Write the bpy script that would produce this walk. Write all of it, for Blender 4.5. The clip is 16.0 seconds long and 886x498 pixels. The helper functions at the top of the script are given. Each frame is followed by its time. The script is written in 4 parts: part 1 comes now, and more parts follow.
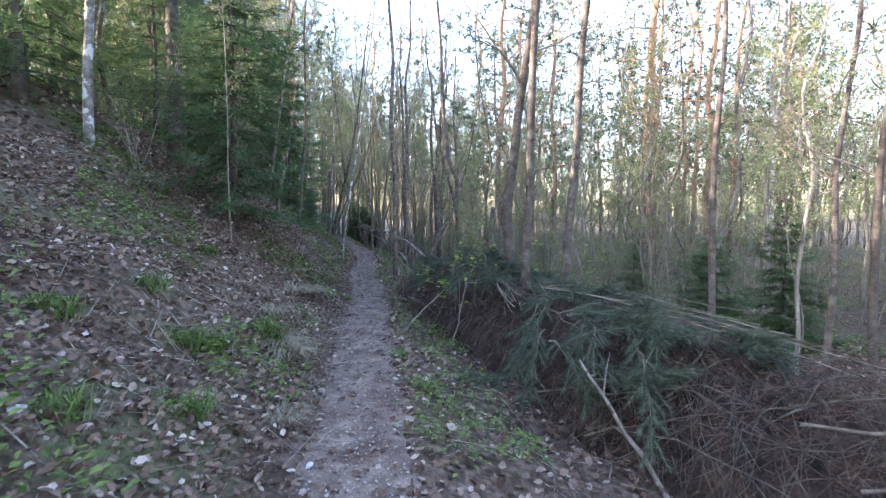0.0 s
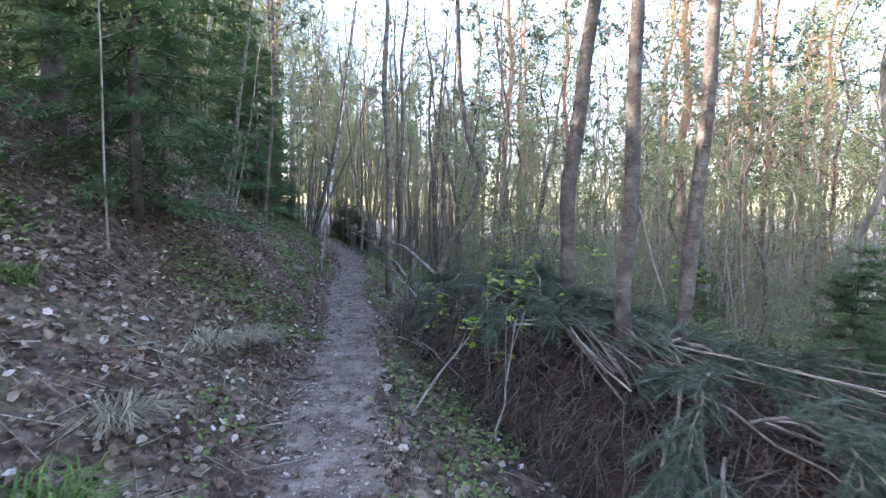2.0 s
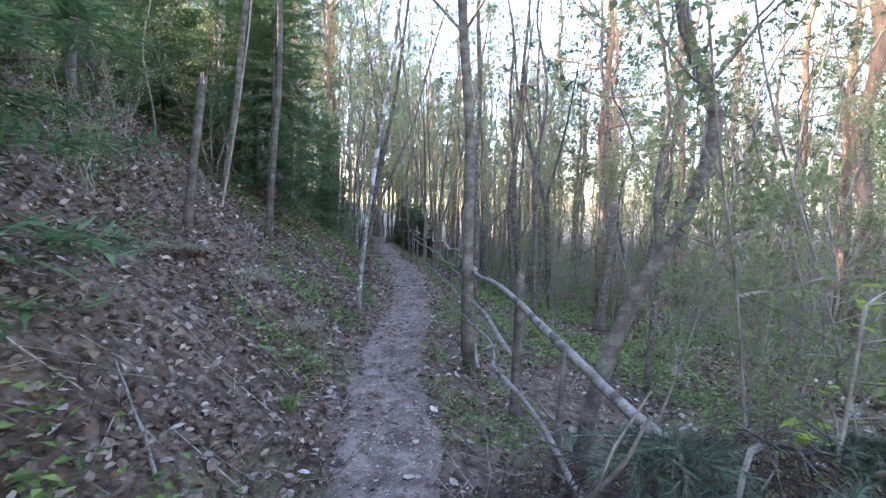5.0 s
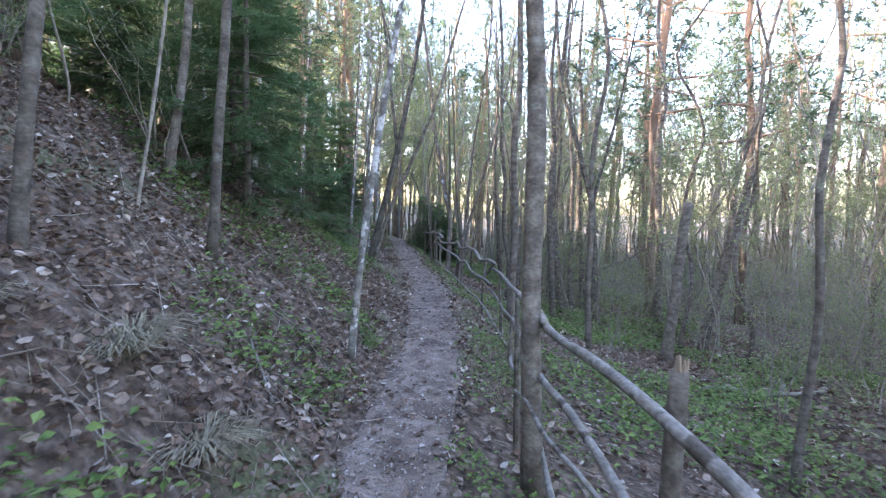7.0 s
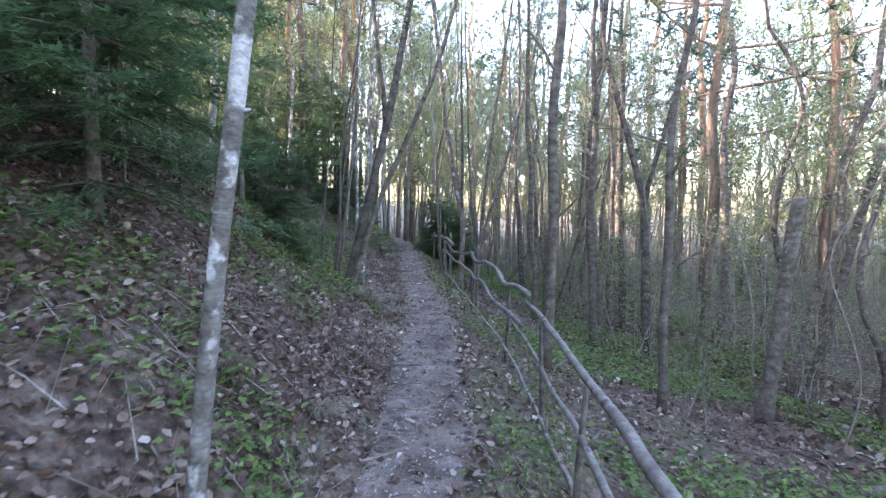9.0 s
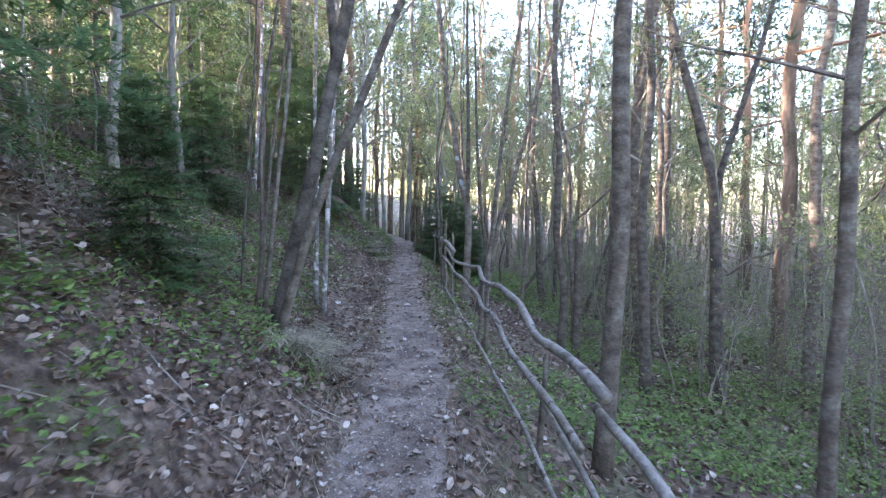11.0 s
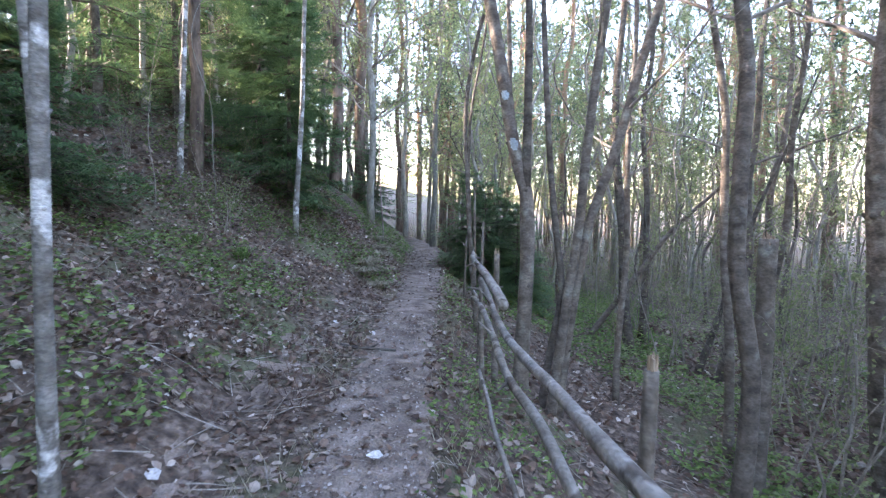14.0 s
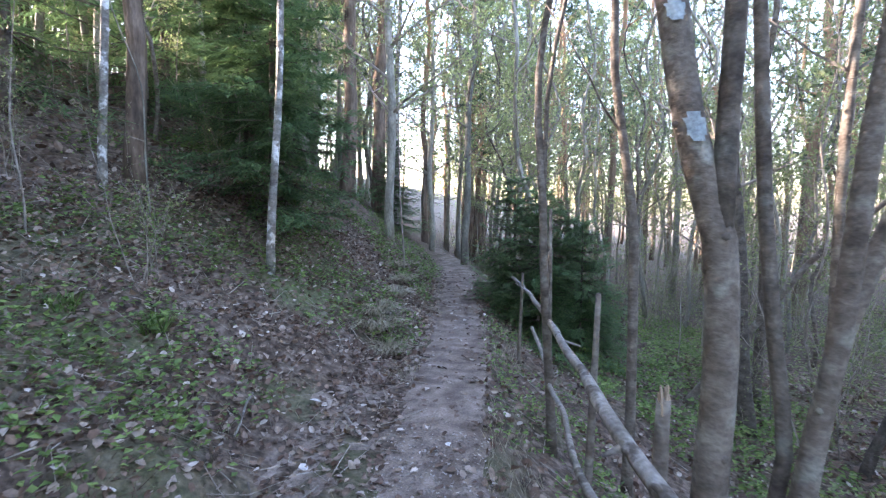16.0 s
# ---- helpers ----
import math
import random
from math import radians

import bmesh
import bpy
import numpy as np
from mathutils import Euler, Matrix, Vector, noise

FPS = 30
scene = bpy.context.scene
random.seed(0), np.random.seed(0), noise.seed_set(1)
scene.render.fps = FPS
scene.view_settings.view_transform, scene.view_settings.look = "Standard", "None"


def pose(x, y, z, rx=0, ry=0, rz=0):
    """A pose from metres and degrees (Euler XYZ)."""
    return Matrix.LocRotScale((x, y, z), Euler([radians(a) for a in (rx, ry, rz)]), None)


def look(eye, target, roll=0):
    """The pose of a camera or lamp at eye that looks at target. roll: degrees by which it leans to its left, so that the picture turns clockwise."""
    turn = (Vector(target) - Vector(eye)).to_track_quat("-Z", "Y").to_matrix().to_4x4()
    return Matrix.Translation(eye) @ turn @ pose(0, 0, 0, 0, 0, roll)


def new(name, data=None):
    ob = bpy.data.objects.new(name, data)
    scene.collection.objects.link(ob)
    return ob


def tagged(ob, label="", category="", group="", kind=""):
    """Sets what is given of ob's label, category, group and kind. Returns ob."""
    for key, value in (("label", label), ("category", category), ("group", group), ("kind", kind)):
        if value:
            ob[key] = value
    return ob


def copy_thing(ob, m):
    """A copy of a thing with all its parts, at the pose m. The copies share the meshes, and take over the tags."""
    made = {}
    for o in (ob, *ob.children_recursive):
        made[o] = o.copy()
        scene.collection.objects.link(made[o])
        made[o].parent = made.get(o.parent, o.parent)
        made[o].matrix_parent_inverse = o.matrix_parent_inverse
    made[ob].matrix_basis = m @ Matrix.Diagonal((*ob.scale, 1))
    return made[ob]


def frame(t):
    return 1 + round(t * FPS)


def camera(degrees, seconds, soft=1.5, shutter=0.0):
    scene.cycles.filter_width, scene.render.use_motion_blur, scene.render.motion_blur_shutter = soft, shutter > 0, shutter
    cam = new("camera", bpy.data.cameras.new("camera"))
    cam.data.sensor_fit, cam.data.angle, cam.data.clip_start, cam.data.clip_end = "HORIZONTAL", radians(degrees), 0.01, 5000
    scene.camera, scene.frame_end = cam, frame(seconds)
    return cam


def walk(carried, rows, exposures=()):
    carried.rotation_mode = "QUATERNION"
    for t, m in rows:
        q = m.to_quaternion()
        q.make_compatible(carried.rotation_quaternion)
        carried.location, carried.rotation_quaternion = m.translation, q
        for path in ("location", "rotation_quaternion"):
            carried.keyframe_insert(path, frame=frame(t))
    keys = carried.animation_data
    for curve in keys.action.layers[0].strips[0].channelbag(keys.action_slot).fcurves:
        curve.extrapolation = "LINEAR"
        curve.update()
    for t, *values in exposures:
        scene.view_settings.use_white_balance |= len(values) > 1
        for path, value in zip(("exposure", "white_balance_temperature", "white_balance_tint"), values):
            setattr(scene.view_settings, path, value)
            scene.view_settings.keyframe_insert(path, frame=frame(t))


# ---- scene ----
cam = camera(80.77, 16.0, soft=1.25, shutter=0.2)
PATH = [
    (0, (-0.292, 0.863, 1.446), (-0.213, 2.856, 1.305), 0.54),
    (0.5, (-0.366, 1.590, 1.469), (-0.283, 3.583, 1.328), 0.64),
    (1, (-0.319, 2.293, 1.409), (-0.218, 4.285, 1.269), 0.62),
    (1.5, (-0.375, 3.070, 1.387), (-0.265, 5.062, 1.245), 0.73),
    (2, (-0.482, 3.771, 1.378), (-0.371, 5.763, 1.239), 0.91),
    (2.5, (-0.612, 4.588, 1.408), (-0.515, 6.581, 1.267), 1.09),
    (3, (-0.685, 5.257, 1.431), (-0.644, 7.252, 1.290), 0.90),
    (3.5, (-0.667, 6.019, 1.396), (-0.684, 8.014, 1.255), 0.83),
    (4, (-0.762, 6.730, 1.410), (-0.854, 8.723, 1.273), 0.93),
    (4.5, (-0.787, 7.388, 1.448), (-0.907, 9.380, 1.310), 0.94),
    (4.7, (-0.805, 7.580, 1.439), (-0.931, 9.571, 1.298), 0.83),
    (6.8, (-1.064, 9.831, 1.424), (-1.271, 11.815, 1.273), 0.96),
    (7, (-1.114, 10.125, 1.458), (-1.335, 12.107, 1.306), 0.92),
    (7.5, (-1.199, 10.809, 1.467), (-1.464, 12.786, 1.316), 0.85),
    (8, (-1.182, 11.538, 1.419), (-1.453, 13.514, 1.270), 0.70),
    (8.5, (-1.241, 12.243, 1.403), (-1.517, 14.218, 1.251), 0.90),
    (9, (-1.315, 12.892, 1.456), (-1.596, 14.866, 1.302), 0.86),
    (9.2, (-1.353, 13.189, 1.486), (-1.633, 15.163, 1.330), 0.67),
    (11.3, (-1.583, 16.073, 1.412), (-1.913, 18.038, 1.241), 0.76),
    (11.5, (-1.651, 16.417, 1.434), (-1.989, 18.380, 1.261), 0.59),
    (12, (-1.870, 17.199, 1.410), (-2.243, 19.156, 1.236), 0.87),
    (12.5, (-1.955, 18.019, 1.370), (-2.350, 19.973, 1.199), 0.61),
    (13, (-2.062, 18.758, 1.360), (-2.491, 20.704, 1.189), 0.69),
    (13.5, (-2.089, 19.489, 1.346), (-2.535, 21.432, 1.178), 0.96),
    (14, (-2.241, 20.207, 1.290), (-2.699, 22.147, 1.120), 0.71),
    (14.5, (-2.425, 20.878, 1.357), (-2.903, 22.813, 1.190), 0.77),
    (15, (-2.637, 21.561, 1.440), (-3.130, 23.492, 1.269), 0.77),
    (15.5, (-2.853, 22.133, 1.517), (-3.376, 24.056, 1.348), 0.85),
    (16, (-3.053, 22.728, 1.528), (-3.607, 24.642, 1.358), 0.67),
]
walk(cam, [(t, look(eye, target, roll)) for t, eye, target, roll in PATH], [(0, 3.5, 6050, 27), (4.5, 3.95, 6100, 27), (9, 4.15, 6100, 28), (16, 4.44, 6130, 28)])

# ---- light ----
SUN_EL, SUN_AZ = radians(12), radians(-97)      # low evening sun, behind and over the hill
to_sun = Vector((math.sin(SUN_AZ) * math.cos(SUN_EL), math.cos(SUN_AZ) * math.cos(SUN_EL), math.sin(SUN_EL)))
world = bpy.data.worlds.new("world")
scene.world = world
world.use_nodes = True
wn = world.node_tree
sky = wn.nodes.new("ShaderNodeTexSky")
sky.sky_type, sky.sun_disc = 'NISHITA', False
sky.sun_elevation, sky.sun_rotation = SUN_EL, SUN_AZ
sky.air_density, sky.dust_density, sky.ozone_density = 1.0, 2.0, 1.0
wn.links.new(sky.outputs[0], wn.nodes["Background"].inputs[0])
wn.nodes["Background"].inputs[1].default_value = 0.15
sun = new("sun", bpy.data.lights.new("sun", 'SUN'))
sun.data.energy, sun.data.angle, sun.data.color = 3.2, radians(0.6), (1.0, 0.86, 0.66)
sun.matrix_world = look((0, 0, 0), -to_sun)

# ---- materials ----
def mat(name, ramp, scale=6.0, rough=0.9, bump=0.3, fine=60.0, by="noise", stretch=(1, 1, 1), patch=None, patch_scale=2.0, patch_at=(0.55, 0.65), trans=0.0, vary=0.0):
    """A procedural surface: a colour ramp over noise or per-piece random, a second scale of grain, patches, bump."""
    m = bpy.data.materials.new(name)
    m.use_nodes = True
    nt = m.node_tree
    N, Lk = nt.nodes, nt.links
    bsdf = N["Principled BSDF"]
    bsdf.inputs["Roughness"].default_value = rough
    bsdf.inputs["Specular IOR Level"].default_value = 0.25
    tc = N.new("ShaderNodeTexCoord")
    mp = N.new("ShaderNodeMapping")
    mp.inputs["Scale"].default_value = stretch
    Lk.new(tc.outputs["Object"], mp.inputs[0])
    coarse = N.new("ShaderNodeTexNoise")
    coarse.inputs["Scale"].default_value, coarse.inputs["Detail"].default_value = scale, 6
    Lk.new(mp.outputs[0], coarse.inputs["Vector"])
    grain = N.new("ShaderNodeTexNoise")
    grain.inputs["Scale"].default_value, grain.inputs["Detail"].default_value = fine, 3
    Lk.new(mp.outputs[0], grain.inputs["Vector"])
    cr = N.new("ShaderNodeValToRGB")
    els = cr.color_ramp.elements
    els[0].color, els[-1].color = (*ramp[0], 1), (*ramp[-1], 1)
    lo, hi = (0.3, 0.7) if by == "noise" else (0.0, 1.0)
    els[0].position, els[-1].position = lo, hi
    for i, c in enumerate(ramp[1:-1]):
        e = els.new(lo + (hi - lo) * (i + 1) / (len(ramp) - 1))
        e.color = (*c, 1)
    if by == "island":
        geo = N.new("ShaderNodeNewGeometry")
        Lk.new(geo.outputs["Random Per Island"], cr.inputs[0])
    else:
        Lk.new(coarse.outputs["Fac"], cr.inputs[0])
    col = cr.outputs[0]
    if patch:
        pn = N.new("ShaderNodeTexNoise")
        pn.inputs["Scale"].default_value, pn.inputs["Detail"].default_value = patch_scale, 5
        Lk.new(tc.outputs["Object"], pn.inputs["Vector"])
        pr = N.new("ShaderNodeMapRange")
        pr.inputs[1].default_value, pr.inputs[2].default_value = patch_at
        Lk.new(pn.outputs["Fac"], pr.inputs[0])
        mx = N.new("ShaderNodeMixRGB")
        mx.inputs[2].default_value = (*patch, 1)
        Lk.new(pr.outputs[0], mx.inputs[0])
        Lk.new(col, mx.inputs[1])
        col = mx.outputs[0]
    mg = N.new("ShaderNodeMixRGB")
    mg.blend_type = 'MULTIPLY'
    mg.inputs[0].default_value = 0.55
    gr = N.new("ShaderNodeMapRange")
    gr.inputs[1].default_value, gr.inputs[2].default_value = 0.3, 0.7
    gr.inputs[3].default_value, gr.inputs[4].default_value = 0.45, 1.35
    Lk.new(grain.outputs["Fac"], gr.inputs[0])
    Lk.new(col, mg.inputs[1])
    Lk.new(gr.outputs[0], mg.inputs[2])
    col = mg.outputs[0]
    if vary:
        oi = N.new("ShaderNodeObjectInfo")
        vr = N.new("ShaderNodeMapRange")
        vr.inputs[3].default_value, vr.inputs[4].default_value = 1 - vary, 1 + vary
        Lk.new(oi.outputs["Random"], vr.inputs[0])
        mv = N.new("ShaderNodeMixRGB")
        mv.blend_type = 'MULTIPLY'
        mv.inputs[0].default_value = 1.0
        Lk.new(col, mv.inputs[1])
        Lk.new(vr.outputs[0], mv.inputs[2])
        col = mv.outputs[0]
    Lk.new(col, bsdf.inputs["Base Color"])
    if bump:
        bp = N.new("ShaderNodeBump")
        bp.inputs["Strength"].default_value, bp.inputs["Distance"].default_value = bump, 0.02
        Lk.new(grain.outputs["Fac"], bp.inputs["Height"])
        Lk.new(bp.outputs[0], bsdf.inputs["Normal"])
    if trans:
        tr = N.new("ShaderNodeBsdfTranslucent")
        Lk.new(col, tr.inputs[0])
        ms = N.new("ShaderNodeMixShader")
        ms.inputs[0].default_value = trans
        Lk.new(bsdf.outputs[0], ms.inputs[1])
        Lk.new(tr.outputs[0], ms.inputs[2])
        Lk.new(ms.outputs[0], N["Material Output"].inputs[0])
    return m


def pine_bark():
    """Grey-brown plated bark below, flaking orange bark higher up the trunk."""
    m = mat("pine_bark", [(0.06, 0.045, 0.035), (0.16, 0.12, 0.09), (0.26, 0.2, 0.16)], 5, 0.95, 0.9, 25, stretch=(1, 1, 0.3), vary=0.2)
    N, Lk = m.node_tree.nodes, m.node_tree.links
    bsdf = N["Principled BSDF"]
    old = bsdf.inputs["Base Color"].links[0].from_socket
    tc = N.new("ShaderNodeTexCoord")
    sp = N.new("ShaderNodeSeparateXYZ")
    Lk.new(tc.outputs["Object"], sp.inputs[0])
    mr = N.new("ShaderNodeMapRange")
    mr.inputs[1].default_value, mr.inputs[2].default_value = 3.5, 8.0
    Lk.new(sp.outputs["Z"], mr.inputs[0])
    mx = N.new("ShaderNodeMixRGB")
    mx.inputs[2].default_value = (0.31, 0.19, 0.12, 1)
    Lk.new(mr.outputs[0], mx.inputs[0])
    Lk.new(old, mx.inputs[1])
    Lk.new(mx.outputs[0], bsdf.inputs["Base Color"])
    return m


M_soil = mat("forest_soil", [(0.03, 0.021, 0.015), (0.095, 0.068, 0.05), (0.19, 0.147, 0.116)], 14.0, 0.95, 1.0, 38, patch=(0.095, 0.11, 0.05), patch_scale=0.8, patch_at=(0.52, 0.72))
M_path = mat("trodden_earth", [(0.125, 0.094, 0.074), (0.212, 0.165, 0.135), (0.32, 0.26, 0.218)], 5.5, 0.95, 1.0, 70, patch=(0.115, 0.085, 0.066), patch_scale=2.5, patch_at=(0.5, 0.66))
M_litter = mat("fallen_leaves", [(0.055, 0.034, 0.024), (0.13, 0.085, 0.06), (0.185, 0.128, 0.094), (0.08, 0.044, 0.029), (0.29, 0.23, 0.185), (0.145, 0.096, 0.07), (0.095, 0.06, 0.043), (0.21, 0.155, 0.118), (0.46, 0.4, 0.345)], 9, 0.75, 0.2, 40, by="island")
M_pale = mat("bleached_leaf", [(0.4, 0.37, 0.34), (0.55, 0.52, 0.49)], 14, 0.7, 0.2, 60)
M_chip = mat("path_debris", [(0.1, 0.08, 0.065), (0.23, 0.195, 0.17), (0.37, 0.33, 0.295)], 9, 0.85, 0.1, 40, by="island")
M_alder = mat("alder_bark", [(0.06, 0.048, 0.038), (0.115, 0.096, 0.077), (0.18, 0.158, 0.13)], 9, 0.9, 0.4, 42, stretch=(1, 1, 1.5), patch=(0.2, 0.195, 0.165), patch_scale=7, patch_at=(0.58, 0.74), vary=0.25)
# grey bark made pale, so its colour also carries the haze over distant trunks
M_grey = mat("hazy_grey_bark", [(0.13, 0.122, 0.1), (0.22, 0.208, 0.17), (0.32, 0.305, 0.26)], 6, 0.9, 0.6, 40, stretch=(1, 1, 0.4), vary=0.3)
M_dark = mat("dark_bark", [(0.05, 0.042, 0.036), (0.1, 0.085, 0.07), (0.16, 0.14, 0.115)], 8, 0.92, 0.45, 42, stretch=(1, 1, 1.3), patch=(0.15, 0.15, 0.115), patch_scale=6, patch_at=(0.56, 0.7), vary=0.2)
M_birch = mat("birch_bark", [(0.1, 0.09, 0.075), (0.17, 0.158, 0.138), (0.29, 0.28, 0.258)], 9, 0.8, 0.5, 45, stretch=(1, 1, 1.6), patch=(0.5, 0.49, 0.47), patch_scale=7, patch_at=(0.53, 0.585))
M_pine = pine_bark()
M_twig = mat("thin_twigs", [(0.12, 0.1, 0.082), (0.21, 0.182, 0.15), (0.31, 0.275, 0.235)], 8, 0.9, 0.0, 60, vary=0.25)
M_rail = mat("weathered_pole", [(0.11, 0.096, 0.08), (0.21, 0.19, 0.163), (0.34, 0.315, 0.285)], 6, 0.8, 0.5, 50, stretch=(1, 1, 1), patch=(0.09, 0.075, 0.06), patch_scale=6, patch_at=(0.56, 0.62))
M_wood = mat("broken_wood", [(0.16, 0.11, 0.07), (0.3, 0.22, 0.15), (0.42, 0.33, 0.24)], 12, 0.9, 0.6, 60, stretch=(1, 1, 0.15))
M_spruce = mat("spruce_needles", [(0.06, 0.115, 0.05), (0.105, 0.185, 0.08), (0.17, 0.26, 0.105)], 2.5, 0.6, 0.0, 30, by="island", trans=0.5)
M_pineneed = mat("pine_needles", [(0.06, 0.09, 0.055), (0.09, 0.13, 0.08), (0.13, 0.17, 0.1)], 3, 0.6, 0.0, 30, by="island", trans=0.45, vary=0.15)
M_cut = mat("cut_pine_needles", [(0.045, 0.068, 0.042), (0.075, 0.108, 0.068), (0.13, 0.172, 0.118)], 3, 0.6, 0.0, 30, by="island", trans=0.1)
M_dead = mat("dead_needles", [(0.04, 0.021, 0.015), (0.075, 0.04, 0.027), (0.13, 0.08, 0.056)], 3, 0.85, 0.0, 30, by="island")
M_leaf = mat("spring_leaves", [(0.13, 0.165, 0.075), (0.19, 0.225, 0.1), (0.26, 0.29, 0.14)], 3, 0.55, 0.0, 30, by="island", trans=0.6, vary=0.15)
M_haze = mat("pale_spring_leaves", [(0.19, 0.24, 0.1), (0.26, 0.32, 0.135), (0.36, 0.41, 0.19)], 3, 0.6, 0.0, 30, by="island", trans=0.6, vary=0.2)
M_herb = mat("herb_leaves", [(0.07, 0.115, 0.03), (0.12, 0.185, 0.05), (0.19, 0.26, 0.075)], 3, 0.5, 0.0, 30, by="island", trans=0.3)
M_maple = mat("maple_leaves", [(0.16, 0.24, 0.04), (0.24, 0.34, 0.06), (0.32, 0.42, 0.09)], 3, 0.5, 0.0, 30, by="island", trans=0.45)
M_grass = mat("green_grass", [(0.06, 0.11, 0.025), (0.11, 0.18, 0.045), (0.17, 0.24, 0.07)], 3, 0.5, 0.0, 30, by="island", trans=0.3)
M_straw = mat("withered_grass", [(0.15, 0.128, 0.083), (0.25, 0.22, 0.15), (0.35, 0.318, 0.23)], 3, 0.7, 0.0, 30, by="island", trans=0.2)
# near-black brown: the shade between the twigs is put into this colour
M_core_shade = mat("pile_inner_shade", [(0.016, 0.012, 0.01), (0.04, 0.029, 0.022), (0.07, 0.05, 0.038)], 7, 0.95, 1.0, 40)
M_paint = mat("pale_blue_paint", [(0.2, 0.24, 0.255), (0.33, 0.38, 0.4)], 14, 0.7, 0.3, 60)


# ---- mesh building ----
class Mesh:
    """Gathers vertices and faces, and becomes one mesh."""

    def __init__(self):
        self.v, self.f = [], []

    def tube(self, pts, radii, sides=8, rough=0.0, cap=True):
        base = len(self.v)
        n = len(pts)
        ref = Vector((0.13, 0.97, 0.21))
        for i, (p, r) in enumerate(zip(pts, radii)):
            t = (pts[min(i + 1, n - 1)] - pts[max(i - 1, 0)]).normalized()
            a = t.cross(ref if abs(t.dot(ref)) < 0.9 else Vector((1, 0, 0))).normalized()
            b = t.cross(a)
            for k in range(sides):
                w = 2 * math.pi * k / sides
                d = a * math.cos(w) + b * math.sin(w)
                rr = r
                if rough:
                    rr *= 1 + rough * noise.noise((p + d * r) * (2.2 / max(0.05, r) ** 0.5))
                self.v.append(p + d * rr)
        for i in range(n - 1):
            for k in range(sides):
                k2 = (k + 1) % sides
                self.f.append((base + i * sides + k, base + i * sides + k2, base + (i + 1) * sides + k2, base + (i + 1) * sides + k))
        if cap:
            self.f.append(tuple(base + k for k in reversed(range(sides))))
            self.f.append(tuple(base + (n - 1) * sides + k for k in range(sides)))

    def blade(self, p, d, up, length, width):
        """A needle or grass blade: a narrow tapering face."""
        s = d.cross(up)
        s = s.normalized() * width * 0.5 if s.length > 1e-5 else Vector((width * 0.5, 0, 0))
        i = len(self.v)
        self.v += [p - s, p + s, p + d * length]
        self.f.append((i, i + 1, i + 2))

    def leaf(self, p, d, nrm, length, width, fold=0.25):
        """A pointed leaf folded along its middle."""
        s = d.cross(nrm)
        s = s.normalized() * width * 0.5 if s.length > 1e-5 else Vector((width * 0.5, 0, 0))
        i = len(self.v)
        lift = nrm * width * fold
        self.v += [p, p + d * length * 0.45 - s + lift, p + d * length, p + d * length * 0.45 + s + lift]
        self.f += [(i, i + 1, i + 2), (i, i + 2, i + 3)]

    def dry_leaf(self, p, d, nrm, length, width, curl):
        """A fallen leaf: two halves of three corners each, its edges and tip curled."""
        s = d.cross(nrm).normalized() * width * 0.5
        up = nrm * width
        i = len(self.v)
        self.v += [p, p + d * length * 0.3 - s * 0.9 + up * curl, p + d * length * 0.72 - s * 0.75 + up * curl * 1.3,
                   p + d * length + up * curl * 0.6, p + d * length * 0.68 + s * 0.8 + up * curl * 0.9, p + d * length * 0.27 + s + up * curl * 1.2]
        self.f += [(i, i + 1, i + 2, i + 3), (i, i + 3, i + 4, i + 5)]

    def make(self, name, material, parent=None, label="", smooth=False):
        me = bpy.data.meshes.new(name)
        me.from_pydata([tuple(q) for q in self.v], [], self.f)
        me.materials.append(material)
        if smooth:
            me.polygons.foreach_set("use_smooth", [True] * len(me.polygons))
        ob = new(name, me)
        if parent:
            ob.parent = parent
        if label:
            tagged(ob, label)
        return ob


def rnd(a, b):
    return random.uniform(a, b)


def rvec(s=1.0):
    return Vector((random.gauss(0, s), random.gauss(0, s), random.gauss(0, s)))


# ---- the lie of the land ----
PY = [-300, -30, -2, 3.4, 4.9, 6.7, 9.9, 11.4, 13.2, 15.4, 16.8, 18.5, 20.3, 21.5, 23, 25.2, 26.7, 28.4, 31.3, 33, 36, 40, 60, 300]
PX = [3, 0.2, -0.5, -0.63, -0.75, -0.95, -1.2, -1.45, -1.72, -1.8, -1.98, -2.25, -2.55, -2.88, -3.27, -3.83, -4.15, -4.5, -5.25, -5.6, -6.6, -8.5, -18, -60]


def path_x(y):
    return float(np.interp(y, PY, PX))


